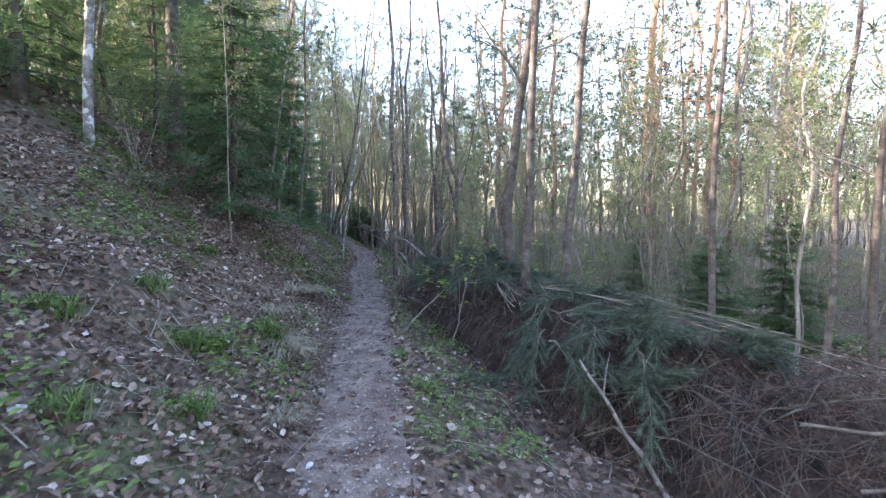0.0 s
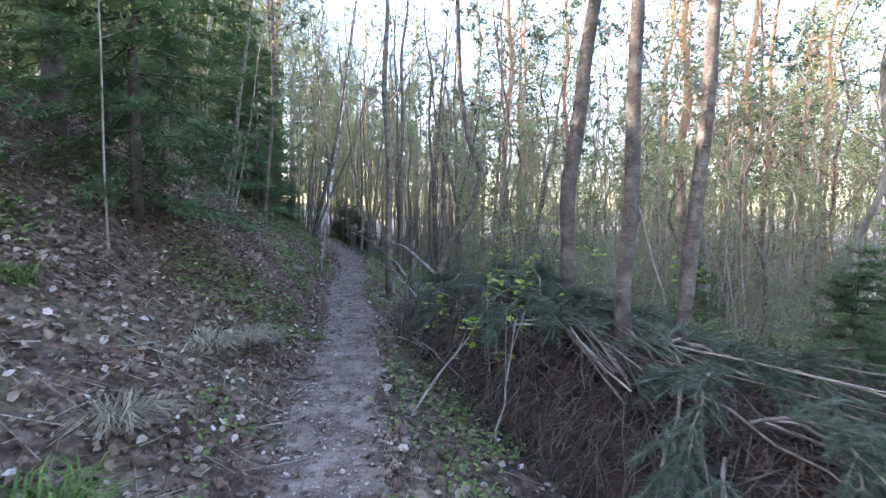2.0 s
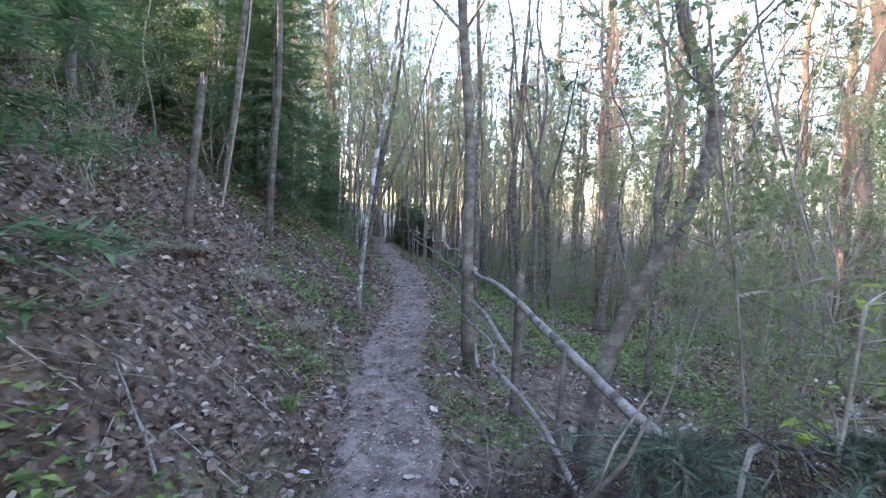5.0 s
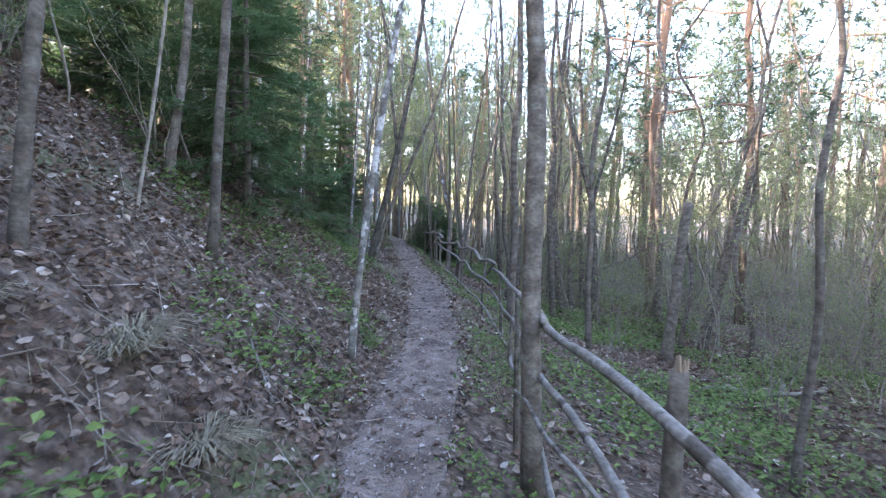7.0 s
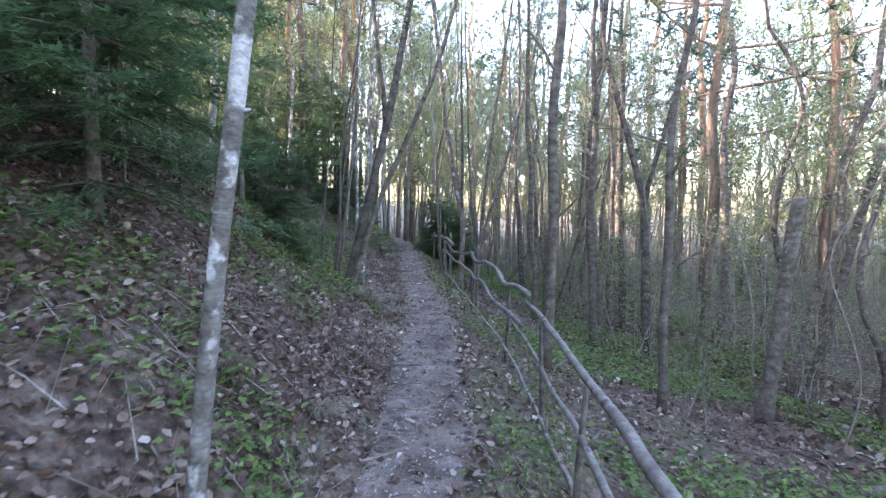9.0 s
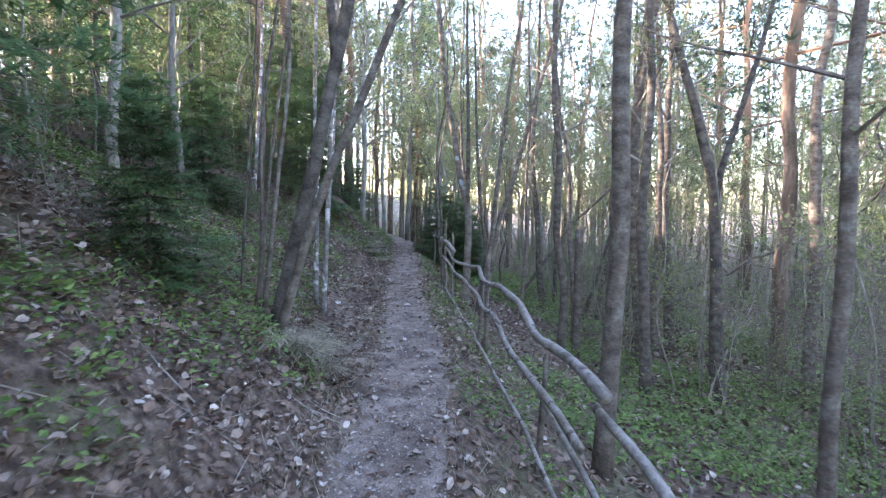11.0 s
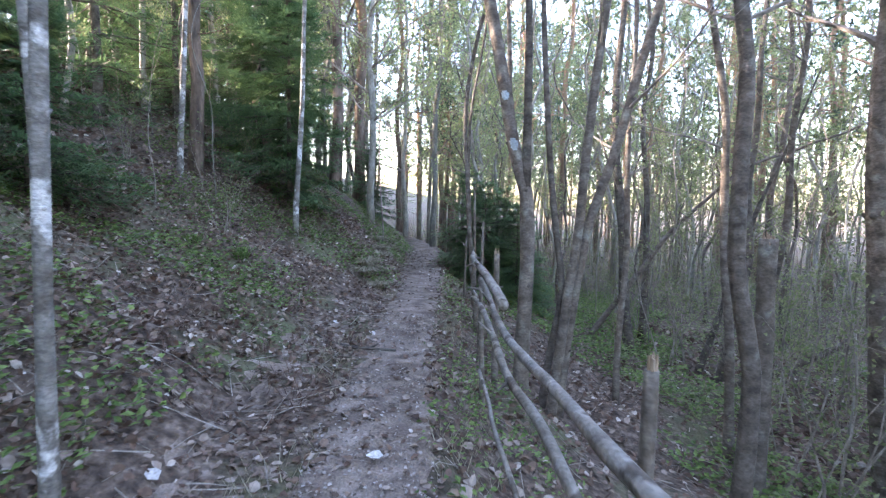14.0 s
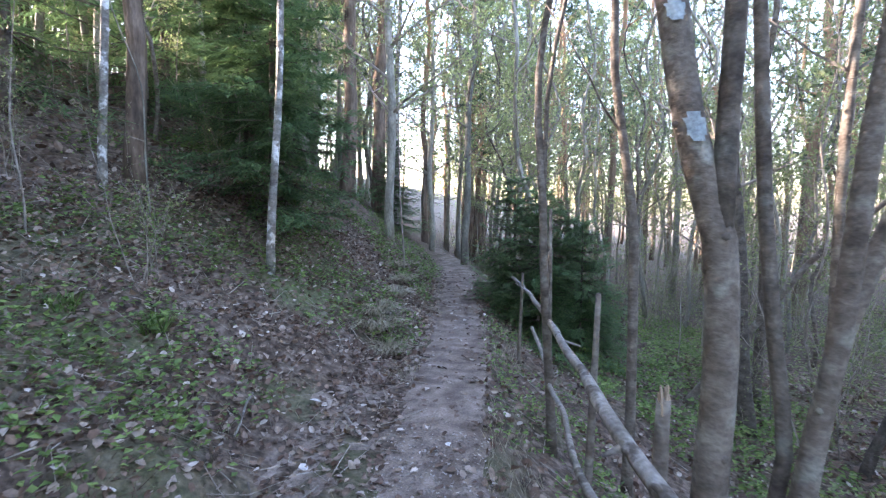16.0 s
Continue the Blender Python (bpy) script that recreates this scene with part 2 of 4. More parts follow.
def land(x, y):
    """Height of the ground: trodden path, steep bank on one side, slope down to a wet hollow on the other."""
    c = path_x(y)
    s = float(np.interp(y, [0, 4, 7, 10, 14, 18, 21, 24, 27, 33], [0.5, 0.55, 0.65, 0.8, 0.78, 0.7, 0.58, 0.45, 0.58, 0.72]))
    low = float(np.interp(y, [0, 10, 16, 22], [0.9, 1.0, 1.5, 2.0]))
    dl, dr = c - 0.36 - x, x - c - 0.36
    dl0 = dl
    dl -= float(np.interp(y, [18.5, 20.5, 26, 28.5], [0, 0.5, 0.5, 0])) if dl > 0 else 0
    if dl0 > 0:
        dl = max(dl, 0)
        a, b, e = min(dl, 3.2), min(max(dl - 3.2, 0), 6), min(max(dl - 9.2, 0), 14)
        z = s * a * min(1, 0.55 + dl * 0.9) + 0.05 * min(dl0, 0.4) + 0.42 * b + 0.16 * e
        k = min(1, dl0 / 0.8)
    elif dr > 0:
        z = -low * (1 - math.exp(-dr * float(np.interp(y, [12, 22], [0.42, 0.65])) / low))
        k = min(1, dr / 0.8)
    else:
        z, k = 0.0, 0.0
    z += (0.14 * k + 0.01) * noise.noise((x * 1.3, y * 1.3, 0)) + (0.05 * k + 0.006) * noise.noise((x * 2.3, y * 2.3, 3))
    return z


def spread(lo, hi, near_lo, near_hi, step, far_steps):
    near = np.arange(near_lo, near_hi, step)
    out = near_hi + (hi - near_hi) * (np.linspace(0, 1, far_steps) ** 2.5)
    back = near_lo - (near_lo - lo) * (np.linspace(0, 1, far_steps) ** 2.5)
    return np.concatenate([back[:0:-1], near, out])


def ground():
    xs, ys = spread(-600, 600, -11, 7, 0.13, 30), spread(-600, 700, -1, 36, 0.14, 30)
    m = Mesh()
    for y in ys:
        c = path_x(y)
        for x in xs:
            z = land(x, y)
            if abs(x - c) < 0.27 and -3 < y < 44:
                z -= 0.03
            m.v.append((x, y, z))
    w = len(xs)
    m.f = [(j * w + i, j * w + i + 1, (j + 1) * w + i + 1, (j + 1) * w + i) for j in range(len(ys) - 1) for i in range(w - 1)]
    return tagged(m.make("ground", M_soil, smooth=True), "brown woodland ground, steep bank above a damp hollow", "ground", kind="structure")


def footpath():
    m = Mesh()
    ys = np.arange(-3, 44, 0.09)
    k = 13
    for y in ys:
        c = path_x(y)
        wl = 0.36 + 0.14 * noise.noise((y * 1.7, 0, 5)) + 0.05 * noise.noise((y * 6, 2, 5))
        wr = 0.34 + 0.14 * noise.noise((y * 1.5, 9, 5)) + 0.05 * noise.noise((y * 6, 7, 5))
        if y > 18:
            wl += 0.2
            wr += 0.07
        if 19 < y < 28.5:
            wl += 0.62 * math.sin((y - 19) / 9.5 * math.pi)
        for i in range(k):
            u = i / (k - 1)
            x = c - wl + (wl + wr) * u
            edge = abs(2 * u - 1)
            z = land(x, y) + 0.016 - 0.035 * edge ** 6 - 0.02 * (1 - edge ** 2) + 0.012 * noise.noise((x * 9, y * 9, 1))
            m.v.append((x, y, z))
    m.f = [(j * k + i, j * k + i + 1, (j + 1) * k + i + 1, (j + 1) * k + i) for j in range(len(ys) - 1) for i in range(k - 1)]
    return tagged(m.make("footpath", M_path, smooth=True), "narrow trodden earth footpath, grey-brown and dry", "footpath", kind="structure")


ground()
footpath()


def on_land(x, y, dz=0.0):
    return Vector((x, y, land(x, y) + dz))


# ---- trees ----
def stem(height, r, lean=0.0, leany=0.0, wiggle=0.06, seed=0, n=22, bend=None, taper=0.75, sway=None):
    """Points and radii of a trunk from its foot, leaning and winding; bend: (height, sideways) kinks; sway: a crooked course."""
    pts, rad = [], []
    if sway:
        sh, sx = [q[0] for q in sway], [q[1] for q in sway]
        end = (sx[-1] - sx[-2]) / (sh[-1] - sh[-2])
    for i in range(n + 1):
        u = i / n
        h = height * u
        x = lean * h + wiggle * h ** 0.5 * noise.noise((h * 0.55, seed * 7.3, 0.2))
        y = leany * h + wiggle * h ** 0.5 * noise.noise((h * 0.55, seed * 3.1, 8.2))
        if sway:
            x += sum(float(np.interp(h + o, sh, sx)) for o in (-0.12, 0, 0.12)) / 3 + end * 0.7 * max(0, h - sh[-1])
        for bh, side in bend or ():
            x += side * math.exp(-((h - bh) / 0.55) ** 2)
        pts.append(Vector((x, y, h - 0.12 * (i == 0))))
        flare = 1 + 0.22 * math.exp(-h / (r * 2.2 + 0.05))
        rad.append(max(0.006, 0.82 * r * flare * (1 - taper * u)))
    return pts, rad


def branch_into(wood, leaves, p, d, length, r, depth, leaf_n, leaf_size, droop=0.0):
    n = 5
    pts, rad = [p.copy()], [r]
    q, dd = p.copy(), d.normalized()
    for i in range(n):
        dd = (dd + rvec(0.13) + Vector((0, 0, 0.05 - droop))).normalized()
        q = q + dd * length / n
        pts.append(q.copy())
        rad.append(max(0.0025, r * (1 - 0.8 * (i + 1) / n)))
        if depth > 0 and i > 0:
            for _ in range(random.choice((1, 1, 2))):
                branch_into(wood, leaves, q, (dd + rvec(0.55)), length * rnd(0.35, 0.6), rad[-1] * 0.6, depth - 1, leaf_n, leaf_size, droop)
        if depth <= 1 and leaves is not None:
            for _ in range(leaf_n):
                leaves.leaf(q + rvec(0.07), rvec().normalized(), rvec().normalized(), leaf_size * rnd(0.6, 1.3), leaf_size * rnd(0.45, 0.8))
    wood.tube(pts, rad, 3 if r < 0.012 else 5, cap=False)


def leafy_tree(name, height, r, lean, leany=0.0, wiggle=0.1, seed=0, bark=None, first=0.3, limbs=9, leaf_n=2, leaf_size=0.05, bend=None, fork=None, label="", category="tree", sides=10, limb_len=0.16, taper=0.8, single=True, blazes=(), sway=None, foliage=None):
    random.seed(seed)
    root = new(name)
    tagged(root, label, category)
    pts, rad = stem(height, r, lean, leany, wiggle, seed, 26 if not sway else 40, bend, taper, sway)
    t = Mesh()
    t.tube(pts, rad, sides, 0.13)
    # knots and short dead stubs on the trunk
    trunk = t.make("trunk", bark or M_alder, root, smooth=True)
    for _ in range(6 if single else 0):
        i = random.randrange(2, 13)
        d = Vector((rnd(-1, 1), rnd(-1, 1), rnd(0.1, 0.6))).normalized()
        k = Mesh()
        k.tube([pts[i] + d * rad[i] * 0.5, pts[i] + d * (rad[i] + 0.004), pts[i] + d * (rad[i] + rnd(0.008, 0.022))], [rad[i] * 0.42, rad[i] * 0.3, rad[i] * 0.12], 6, 0.2)
        k.make("stub", bark or M_dark, trunk, smooth=True)
    for h, size in blazes:
        i = min(range(len(pts)), key=lambda j: abs(pts[j].z - h))
        a, b = pts[max(i - 1, 0)], pts[i + 1]
        k = Mesh()
        for u in range(6):
            c = a.lerp(b, 0.5 + (u / 5 - 0.5) * size / max(0.05, (b - a).length))
            for w in range(6):
                ang = math.radians(-120 + 12 * w + 12 * noise.noise((u, w, h)))
                k.v.append(c + Vector((math.cos(ang), math.sin(ang), 0)) * (rad[i] * 1.1 + 0.004))
        k.f = [(u * 6 + w, u * 6 + w + 1, u * 6 + w + 7, u * 6 + w + 6) for u in range(5) for w in range(5) if (u, w) not in ((0, 0), (4, 4), (0, 4), (4, 0))]
        k.make("paint_mark", M_paint, trunk, "pale blue trail paint on the bark")
    if fork:
        fh, side, fl = fork
        i = min(range(len(pts)), key=lambda j: abs(pts[j].z - fh))
        fp, fr = stem(fl, rad[i] * 0.8, side, rnd(-0.05, 0.05), wiggle * 1.5, seed + 50, 14)
        f2 = Mesh()
        f2.tube([pts[i] + Vector((0, 0, 0.0)) + q for q in fp], [min(a, rad[i] * 0.9) for a in fr], sides, 0.1)
        f2.make("fork", bark or M_alder, root, smooth=True)
        for j in range(5, 14, 3):
            pts.append(pts[i] + fp[j])
            rad.append(fr[j])
    wood, leaves = Mesh(), Mesh()
    for k in range(limbs):
        if single:
            wood = Mesh()
        i = random.randrange(int(len(pts) * first), len(pts) - 1)
        w = rnd(0, 6.283)
        d = Vector((math.cos(w), math.sin(w), rnd(0.25, 0.9)))
        branch_into(wood, leaves, pts[i], d, height * limb_len * rnd(0.5, 1.2) * (1.1 - 0.5 * i / len(pts)), max(0.008, rad[i] * 0.38), 1, leaf_n, leaf_size)
        if single:
            wood.make("branch", M_twig, root)
    if not single:
        tagged(wood.make("branchwork", M_twig, root), kind="stuff")
    if leaves.v:
        tagged(leaves.make("crown", foliage or M_leaf, root), kind="stuff")
    return root


def pine(height=19, r=0.17, seed=0, clumps=190, dead=12, start=0.3):
    random.seed(seed)
    root = new("pine_tree")
    pts, rad = stem(height, r, 0.0, 0.0, 0.12, seed, 20, taper=0.8)
    t = Mesh()
    t.tube(pts, rad, 10, 0.1)
    t.make("trunk", M_pine, root, smooth=True)
    wood, need = Mesh(), Mesh()
    for _ in range(dead):
        i = random.randrange(2, 8)
        w = rnd(0, 6.283)
        branch_into(wood, None, pts[i], Vector((math.cos(w), math.sin(w), rnd(-0.1, 0.3))), rnd(0.5, 1.6), 0.014, 0, 0, 0)
    limbs = 24
    for k in range(limbs):
        u = start + (0.97 - start) * k / limbs
        p = pts[min(20, int(u * 20))]
        w = k * 2.4 + rnd(-0.4, 0.4)
        ln = (1.05 - u) * height * 0.28 * rnd(0.7, 1.2) + 0.5
        d = Vector((math.cos(w), math.sin(w), rnd(0.0, 0.5)))
        q = p.copy()
        bp, br = [q.copy()], [0.035]
        for s in range(4):
            d = (d + rvec(0.15)).normalized()
            q = q + d * ln / 4
            bp.append(q.copy())
            br.append(0.035 * (1 - 0.22 * (s + 1)))
            if s:
                for _ in range(max(1, clumps // (limbs * 3))):
                    c = q + rvec(0.28)
                    ax = (d + rvec(0.5) + Vector((0, 0, 0.4))).normalized()
                    for _ in range(15):
                        nd = (ax * 0.5 + rvec(0.6)).normalized()
                        need.blade(c + nd * 0.02, nd, rvec(), rnd(0.16, 0.34), 0.05)
        wood.tube(bp, br, 5, cap=False)
    tagged(wood.make("branchwork", M_pine, root), kind="stuff")
    tagged(need.make("crown", M_pineneed, root), kind="stuff")
    return tagged(root, "tall slender pine with orange upper bark and thin crown", "pine tree")


def spruce(height=4.5, width=1.3, seed=0, whorls=19, shoots=15, needles=8, nl=0.085, bare=0.06):
    random.seed(seed)
    root = new("spruce_tree")
    pts, rad = stem(height, 0.012 * height + 0.01, 0.0, 0.0, 0.03, seed, 12, taper=0.9)
    t = Mesh()
    t.tube(pts, rad, 7, 0.1)
    t.make("trunk", M_dark, root, smooth=True)
    wood, need = Mesh(), Mesh()
    for k in range(whorls):
        u = bare + (1 - bare) * (k / whorls) ** 0.95
        h = u * height
        for j in range(7 if u < 0.85 else 4):
            w = j * 6.283 / 6 + k * 0.7 + rnd(-0.35, 0.35)
            ln = (width * (1 - u) ** 0.8 + 0.1) * rnd(0.7, 1.15)
            d = Vector((math.cos(w), math.sin(w), 0.25 if u > 0.6 else -0.05))
            q = pts[min(12, int(u * 12))].copy()
            q.z = h
            bp = [q.copy()]
            n = 6
            for s in range(n):
                d = (d + Vector((0, 0, -0.07 + 0.05 * s * (s > 2))) + rvec(0.05)).normalized()
                q = q + d * ln / n
                bp.append(q.copy())
                side = d.cross(Vector((0, 0, 1))).normalized()
                for e in range(max(2, int(shoots * ln / width * 0.5) + 1)):
                    sd = (d * 0.7 + side * rnd(-1.2, 1.2) + Vector((0, 0, rnd(-0.35, 0.1)))).normalized()
                    sl = rnd(0.12, 0.3) * min(1.0, ln + 0.3)
                    so = q + rvec(0.025)
                    up = Vector((0, 0, 1))
                    cr = sd.cross(up)
                    for z in range(needles):
                        g = (z + 0.5) / needles
                        nd = (sd * 0.65 + cr * (1 if z % 2 else -1) * 0.75 + up * rnd(-0.35, 0.5)).normalized()
                        need.blade(so + sd * sl * g, nd, up, nl * rnd(0.8, 1.3), 0.022)
                    need.blade(so, sd, up, sl * 1.15, 0.016)
            wood.tube(bp, [0.012 * (1 - 0.14 * i) for i in range(n + 1)], 4, cap=False)
    tagged(wood.make("branchwork", M_dark, root), kind="stuff")
    tagged(need.make("crown", M_spruce, root), kind="stuff")
    return tagged(root, "young dark green spruce with drooping branches on the bank", "spruce tree")


def put(proto, x, y, scale=1.0, turn=None, tilt=(0, 0), sink=0.03):
    m = Matrix.LocRotScale(on_land(x, y, -sink), Euler((tilt[0], tilt[1], rnd(0, 6.283) if turn is None else turn)), (scale, scale, scale))
    return copy_thing(proto, m)


def stand(ob, x, y, sink=0.04):
    ob.location = on_land(x, y, -sink)
    return ob


GREY = "slender grey-brown alder with mottled lichen bark, budding twigs"


def alder(x, y, r, lean, h=None, seed=0, **kw):
    kw.setdefault("label", GREY)
    return stand(leafy_tree("alder_tree", h or max(6.0, 55 * r + 5), r, lean, seed=seed, **kw), x, y)


def birch(x, y, r, lean, h=8.0, seed=0, **kw):
    kw.setdefault("label", "thin young birch with pale banded bark on the bank")
    return stand(leafy_tree("birch_tree", h, r, lean, seed=seed, bark=M_birch, wiggle=0.04, **kw), x, y)


def sapling(x, y, r, lean, h=3.0, seed=0, **kw):
    kw.setdefault("label", "thin bare sapling with a few opening leaves")
    return stand(leafy_tree("sapling", h, r, lean, seed=seed, bark=M_twig, limbs=6, sides=6, single=False, category="sapling", limb_len=0.2, **kw), x, y)


def snag(x, y, r, lean, h, seed=0):
    """A dead standing stem, broken off at a ragged, splintered top."""
    random.seed(seed)
    root = tagged(new("dead_snag"), "dead grey tree stump snapped off with a splintered top", "dead trunk")
    pts, rad = stem(h, r, lean, 0, 0.03, seed, 12, taper=0.15)
    t = Mesh()
    t.tube(pts, rad, 10, 0.16)
    t.make("trunk", M_alder, root, smooth=True)
    for k in range(7):
        s = Mesh()
        w = k * 0.9
        p = pts[-1] + Vector((math.cos(w), math.sin(w), 0)) * rad[-1] * rnd(0.3, 0.8)
        s.tube([p - Vector((0, 0, 0.05)), p + Vector((rnd(-.01, .01), rnd(-.01, .01), rnd(0.01, 0.06)))], [rad[-1] * 0.28, 0.004], 4)
        s.make("splinter", M_wood, root)
    return stand(root, x, y)


# trees beside the brush pile
alder(1.02, 8.75, 0.105, 0.0, 11, 1, wiggle=0.02, bark=M_dark, sway=[(0, 0), (1.25, 0), (2.1, -0.04), (2.8, 0.06), (3.5, 0.12), (4.2, 0.22), (6, 0.4)])
alder(1.1, 7.42, 0.082, 0.0, 9.5, 2, wiggle=0.02, bark=M_dark, sway=[(0, 0.02), (0.6, 0), (1.4, -0.09), (2.0, -0.03), (2.8, -0.06), (3.6, -0.05), (5, 0)])
alder(1.58, 7.6, 0.082, 0.0, 10, 3, wiggle=0.02, bark=M_dark, sway=[(0, 0), (1.0, 0), (1.9, 0.04), (2.9, 0.11), (3.9, 0.12), (6, 0.3)])
alder(3.06, 6.62, 0.055, -0.02, 9, 4, wiggle=0.05, bark=M_dark)
alder(4.1, 6.3, 0.05, 0.03, 9, 5, bark=M_dark)
alder(4.3, 5.9, 0.055, 0.02, 9, 6, bark=M_dark)
birch(7.6, 12.5, 0.07, 0.03, 11, 9, label='slim pale birch in the sunlit wood')
alder(-0.3, 10.67, 0.058, 0.0, 6.0, 7, wiggle=0.04, taper=0.6, limbs=8, sway=[(0, -0.02), (0.7, 0.1), (1.24, 0.28), (1.71, 0.56), (2.13, 0.71), (2.34, 0.72), (2.5, 0.57), (2.94, 0.47), (3.3, 0.38), (4.5, 0.3)], label='crooked alder with a knobbly kinked trunk')
snag(-0.52, 11.95, 0.05, 0.03, 1.2, 8)
sapling(0.5, 10.2, 0.013, -0.14, 3.2, 13, label="thin pale sapling stem beside the brush pile")
sapling(1.15, 10.2, 0.013, -0.26, 3.0, 14, label="thin leaning sapling behind the brush pile")
sapling(0.2, 11.3, 0.014, 0.3, 2.4, 15, label="thin pale sapling leaning against the crooked alder")
# bank above the first stretch
birch(-4.6, 7.83, 0.075, 0.03, 9, 10)
alder(-4.35, 9.61, 0.13, 0.026, 14, 11, bark=M_dark, label="stout dark conifer trunk on the leafy bank")
sapling(-2.85, 7.95, 0.014, -0.03, 3.4, 12)
alder(-4.4, 12.23, 0.05, 0.07, 8, 16)
snag(-3.5, 12.45, 0.05, 0.12, 1.4, 17)
# along the fence, second stretch
alder(-0.9, 13.09, 0.075, -0.03, 11, 18, wiggle=0.07)
birch(-2.38, 14.4, 0.042, 0.13, 8.5, 21, limbs=7)
alder(-3.4, 13.99, 0.05, 0.053, 8.5, 22)
alder(-4.42, 15.0, 0.058, 0.14, 9, 23)
sapling(-3.85, 13.75, 0.019, 0.16, 5, 24)
alder(0.39, 19.07, 0.07, 0.02, 9, 26, wiggle=0.14)
alder(0.24, 23.3, 0.1, -0.03, 11, 28)
alder(1.14, 26.5, 0.1, -0.05, 11, 29)
snag(2.08, 20.39, 0.13, 0.09, 3.1, 30)
alder(3.56, 22.7, 0.12, 0.16, 10, 31)
alder(1.42, 14.6, 0.05, 0.0, 8, 32, bark=M_dark, wiggle=0.06, sway=[(0, -0.06), (1.5, 0.02), (2.56, -0.03), (3.58, 0.07), (4.02, -0.01)])
alder(3.37, 25.3, 0.14, -0.03, 12, 34)
snag(3.2, 21.6, 0.09, 0.2, 4.2, 35)
# the clump of stems on the bank
alder(-3.57, 19.6, 0.078, 0.0, 8, 36, wiggle=0.02, sway=[(0, 0), (0.77, 0.19), (1.26, 0.33), (1.72, 0.44), (2.4, 0.6), (4, 0.9)], fork=(2.2, -0.12, 5.0), limbs=6, bark=M_dark, label="thick leaning alder stem forking above head height")
alder(-3.5, 19.5, 0.047, 0.0, 8, 37, wiggle=0.02, limbs=6, sway=[(0, 0), (0.87, 0.26), (1.43, 0.47), (1.77, 0.64), (3, 1.15)])
alder(-3.74, 19.55, 0.021, 0.11, 6.5, 38, limbs=5)
alder(-3.72, 19.66, 0.026, 0.11, 6.5, 39, limbs=5)
alder(-3.83, 19.8, 0.019, 0.095, 6, 40, limbs=5)
alder(-4.05, 19.9, 0.016, 0.06, 5.5, 45, limbs=4)
birch(-3.97, 21.57, 0.04, 0.05, 8, 41)
birch(-4.1, 21.7, 0.038, 0.0, 8, 42)
# third stretch, hollow side
alder(-0.93, 19.4, 0.088, 0.018, 12, 43, wiggle=0.08)
alder(-0.93, 24.3, 0.082, 0.0, 11, 46, wiggle=0.05, sway=[(0, 0), (1.11, 0.03), (1.88, -0.12), (3.2, -0.08), (4.11, -0.26), (5.5, -0.3)])
snag(-0.62, 24.95, 0.1, 0.0, 2.35, 47)
snag(-1.98, 21.85, 0.034, 0.0, 1.2, 60)
alder(0.66, 25.4, 0.16, 0.0, 11, 48, wiggle=0.05, fork=(4.6, 0.12, 5), sway=[(0, 0), (1.79, -0.2), (2.96, -0.3), (4.83, -0.31), (6, -0.2)])
alder(1.62, 27.4, 0.14, 0.0, 11, 49, wiggle=0.06, sway=[(0, 0), (1.36, -0.05), (3.67, -0.3), (6.34, -0.34)])
alder(1.4, 23.83, 0.13, 0.0, 9, 51, bark=M_dark, wiggle=0.05, fork=(3.2, 0.22, 5), sway=[(0, 0), (3.29, -0.26), (4.9, -0.78), (6, -1.0)])
alder(0.53, 28.43, 0.08, 0.05, 9, 53, wiggle=0.1)
alder(-2.6, 24.9, 0.086, 0.0, 8.5, 54, fork=(1.9, -0.01, 5), wiggle=0.02, limbs=6, taper=0.6, sway=[(0, -0.01), (0.5, 0.0), (1.31, 0.03), (1.89, 0.01), (2.31, -0.13), (2.99, -0.24), (4, -0.42)], blazes=((2.3, 0.11), (2.75, 0.08)), label="alder with knotty bark and a pale blue paint blaze")
alder(-2.35, 25.12, 0.045, 0.0, 8, 71, wiggle=0.03, limbs=6, sway=[(0, -0.08), (0.57, 0.0), (1.19, 0.12), (1.73, 0.04), (2.32, -0.03), (3.17, -0.1), (5, -0.2)])
alder(-2.28, 25.02, 0.06, 0.0, 8.5, 72, wiggle=0.03, limbs=7, taper=0.65, sway=[(0, -0.06), (0.67, 0.0), (1.25, 0.06), (1.78, 0.14), (2.47, 0.17), (3.13, 0.23), (5, 0.5)])
snag(-2.8, 24.6, 0.036, 0.0, 1.2, 70)
alder(-2.22, 25.2, 0.062, 0.0, 9, 55, wiggle=0.03, limbs=9, taper=0.65, sway=[(0, -0.06), (0.61, 0.0), (1.23, 0.08), (1.86, 0.17), (2.54, 0.37), (3.22, 0.52), (5, 1.0)])
alder(-1.03, 30.1, 0.12, 0.0, 10, 56, wiggle=0.06, sway=[(0, 0), (3.54, -0.4), (7.15, -0.41)])
alder(-1.78, 30.4, 0.07, 0.0, 5.2, 73, wiggle=0.04, limbs=12, sway=[(0, 0), (2.14, 1.43), (3.27, 2.57), (3.63, 3.69)], label='bowed alder arching low over the hollow')
alder(0.29, 29.4, 0.1, 0.0, 8, 74, bark=M_dark, sway=[(0, 0), (1.28, 0.09), (2.11, 0.26), (4.2, 0.32)])
alder(-0.04, 29.5, 0.075, 0.3, 5, 75, bark=M_dark)
alder(-0.59, 25.75, 0.06, 0.0, 9, 76, sway=[(0, 0), (2.34, -0.13), (4.28, -0.32), (5.42, -0.55)])
alder(-2.75, 26.7, 0.05, 0.0, 9, 77, wiggle=0.04, sway=[(0, 0), (0.4, 0), (2.01, -0.01), (3.15, -0.23), (4.61, -0.23)])
alder(-0.68, 31.2, 0.09, -0.02, 10, 57)
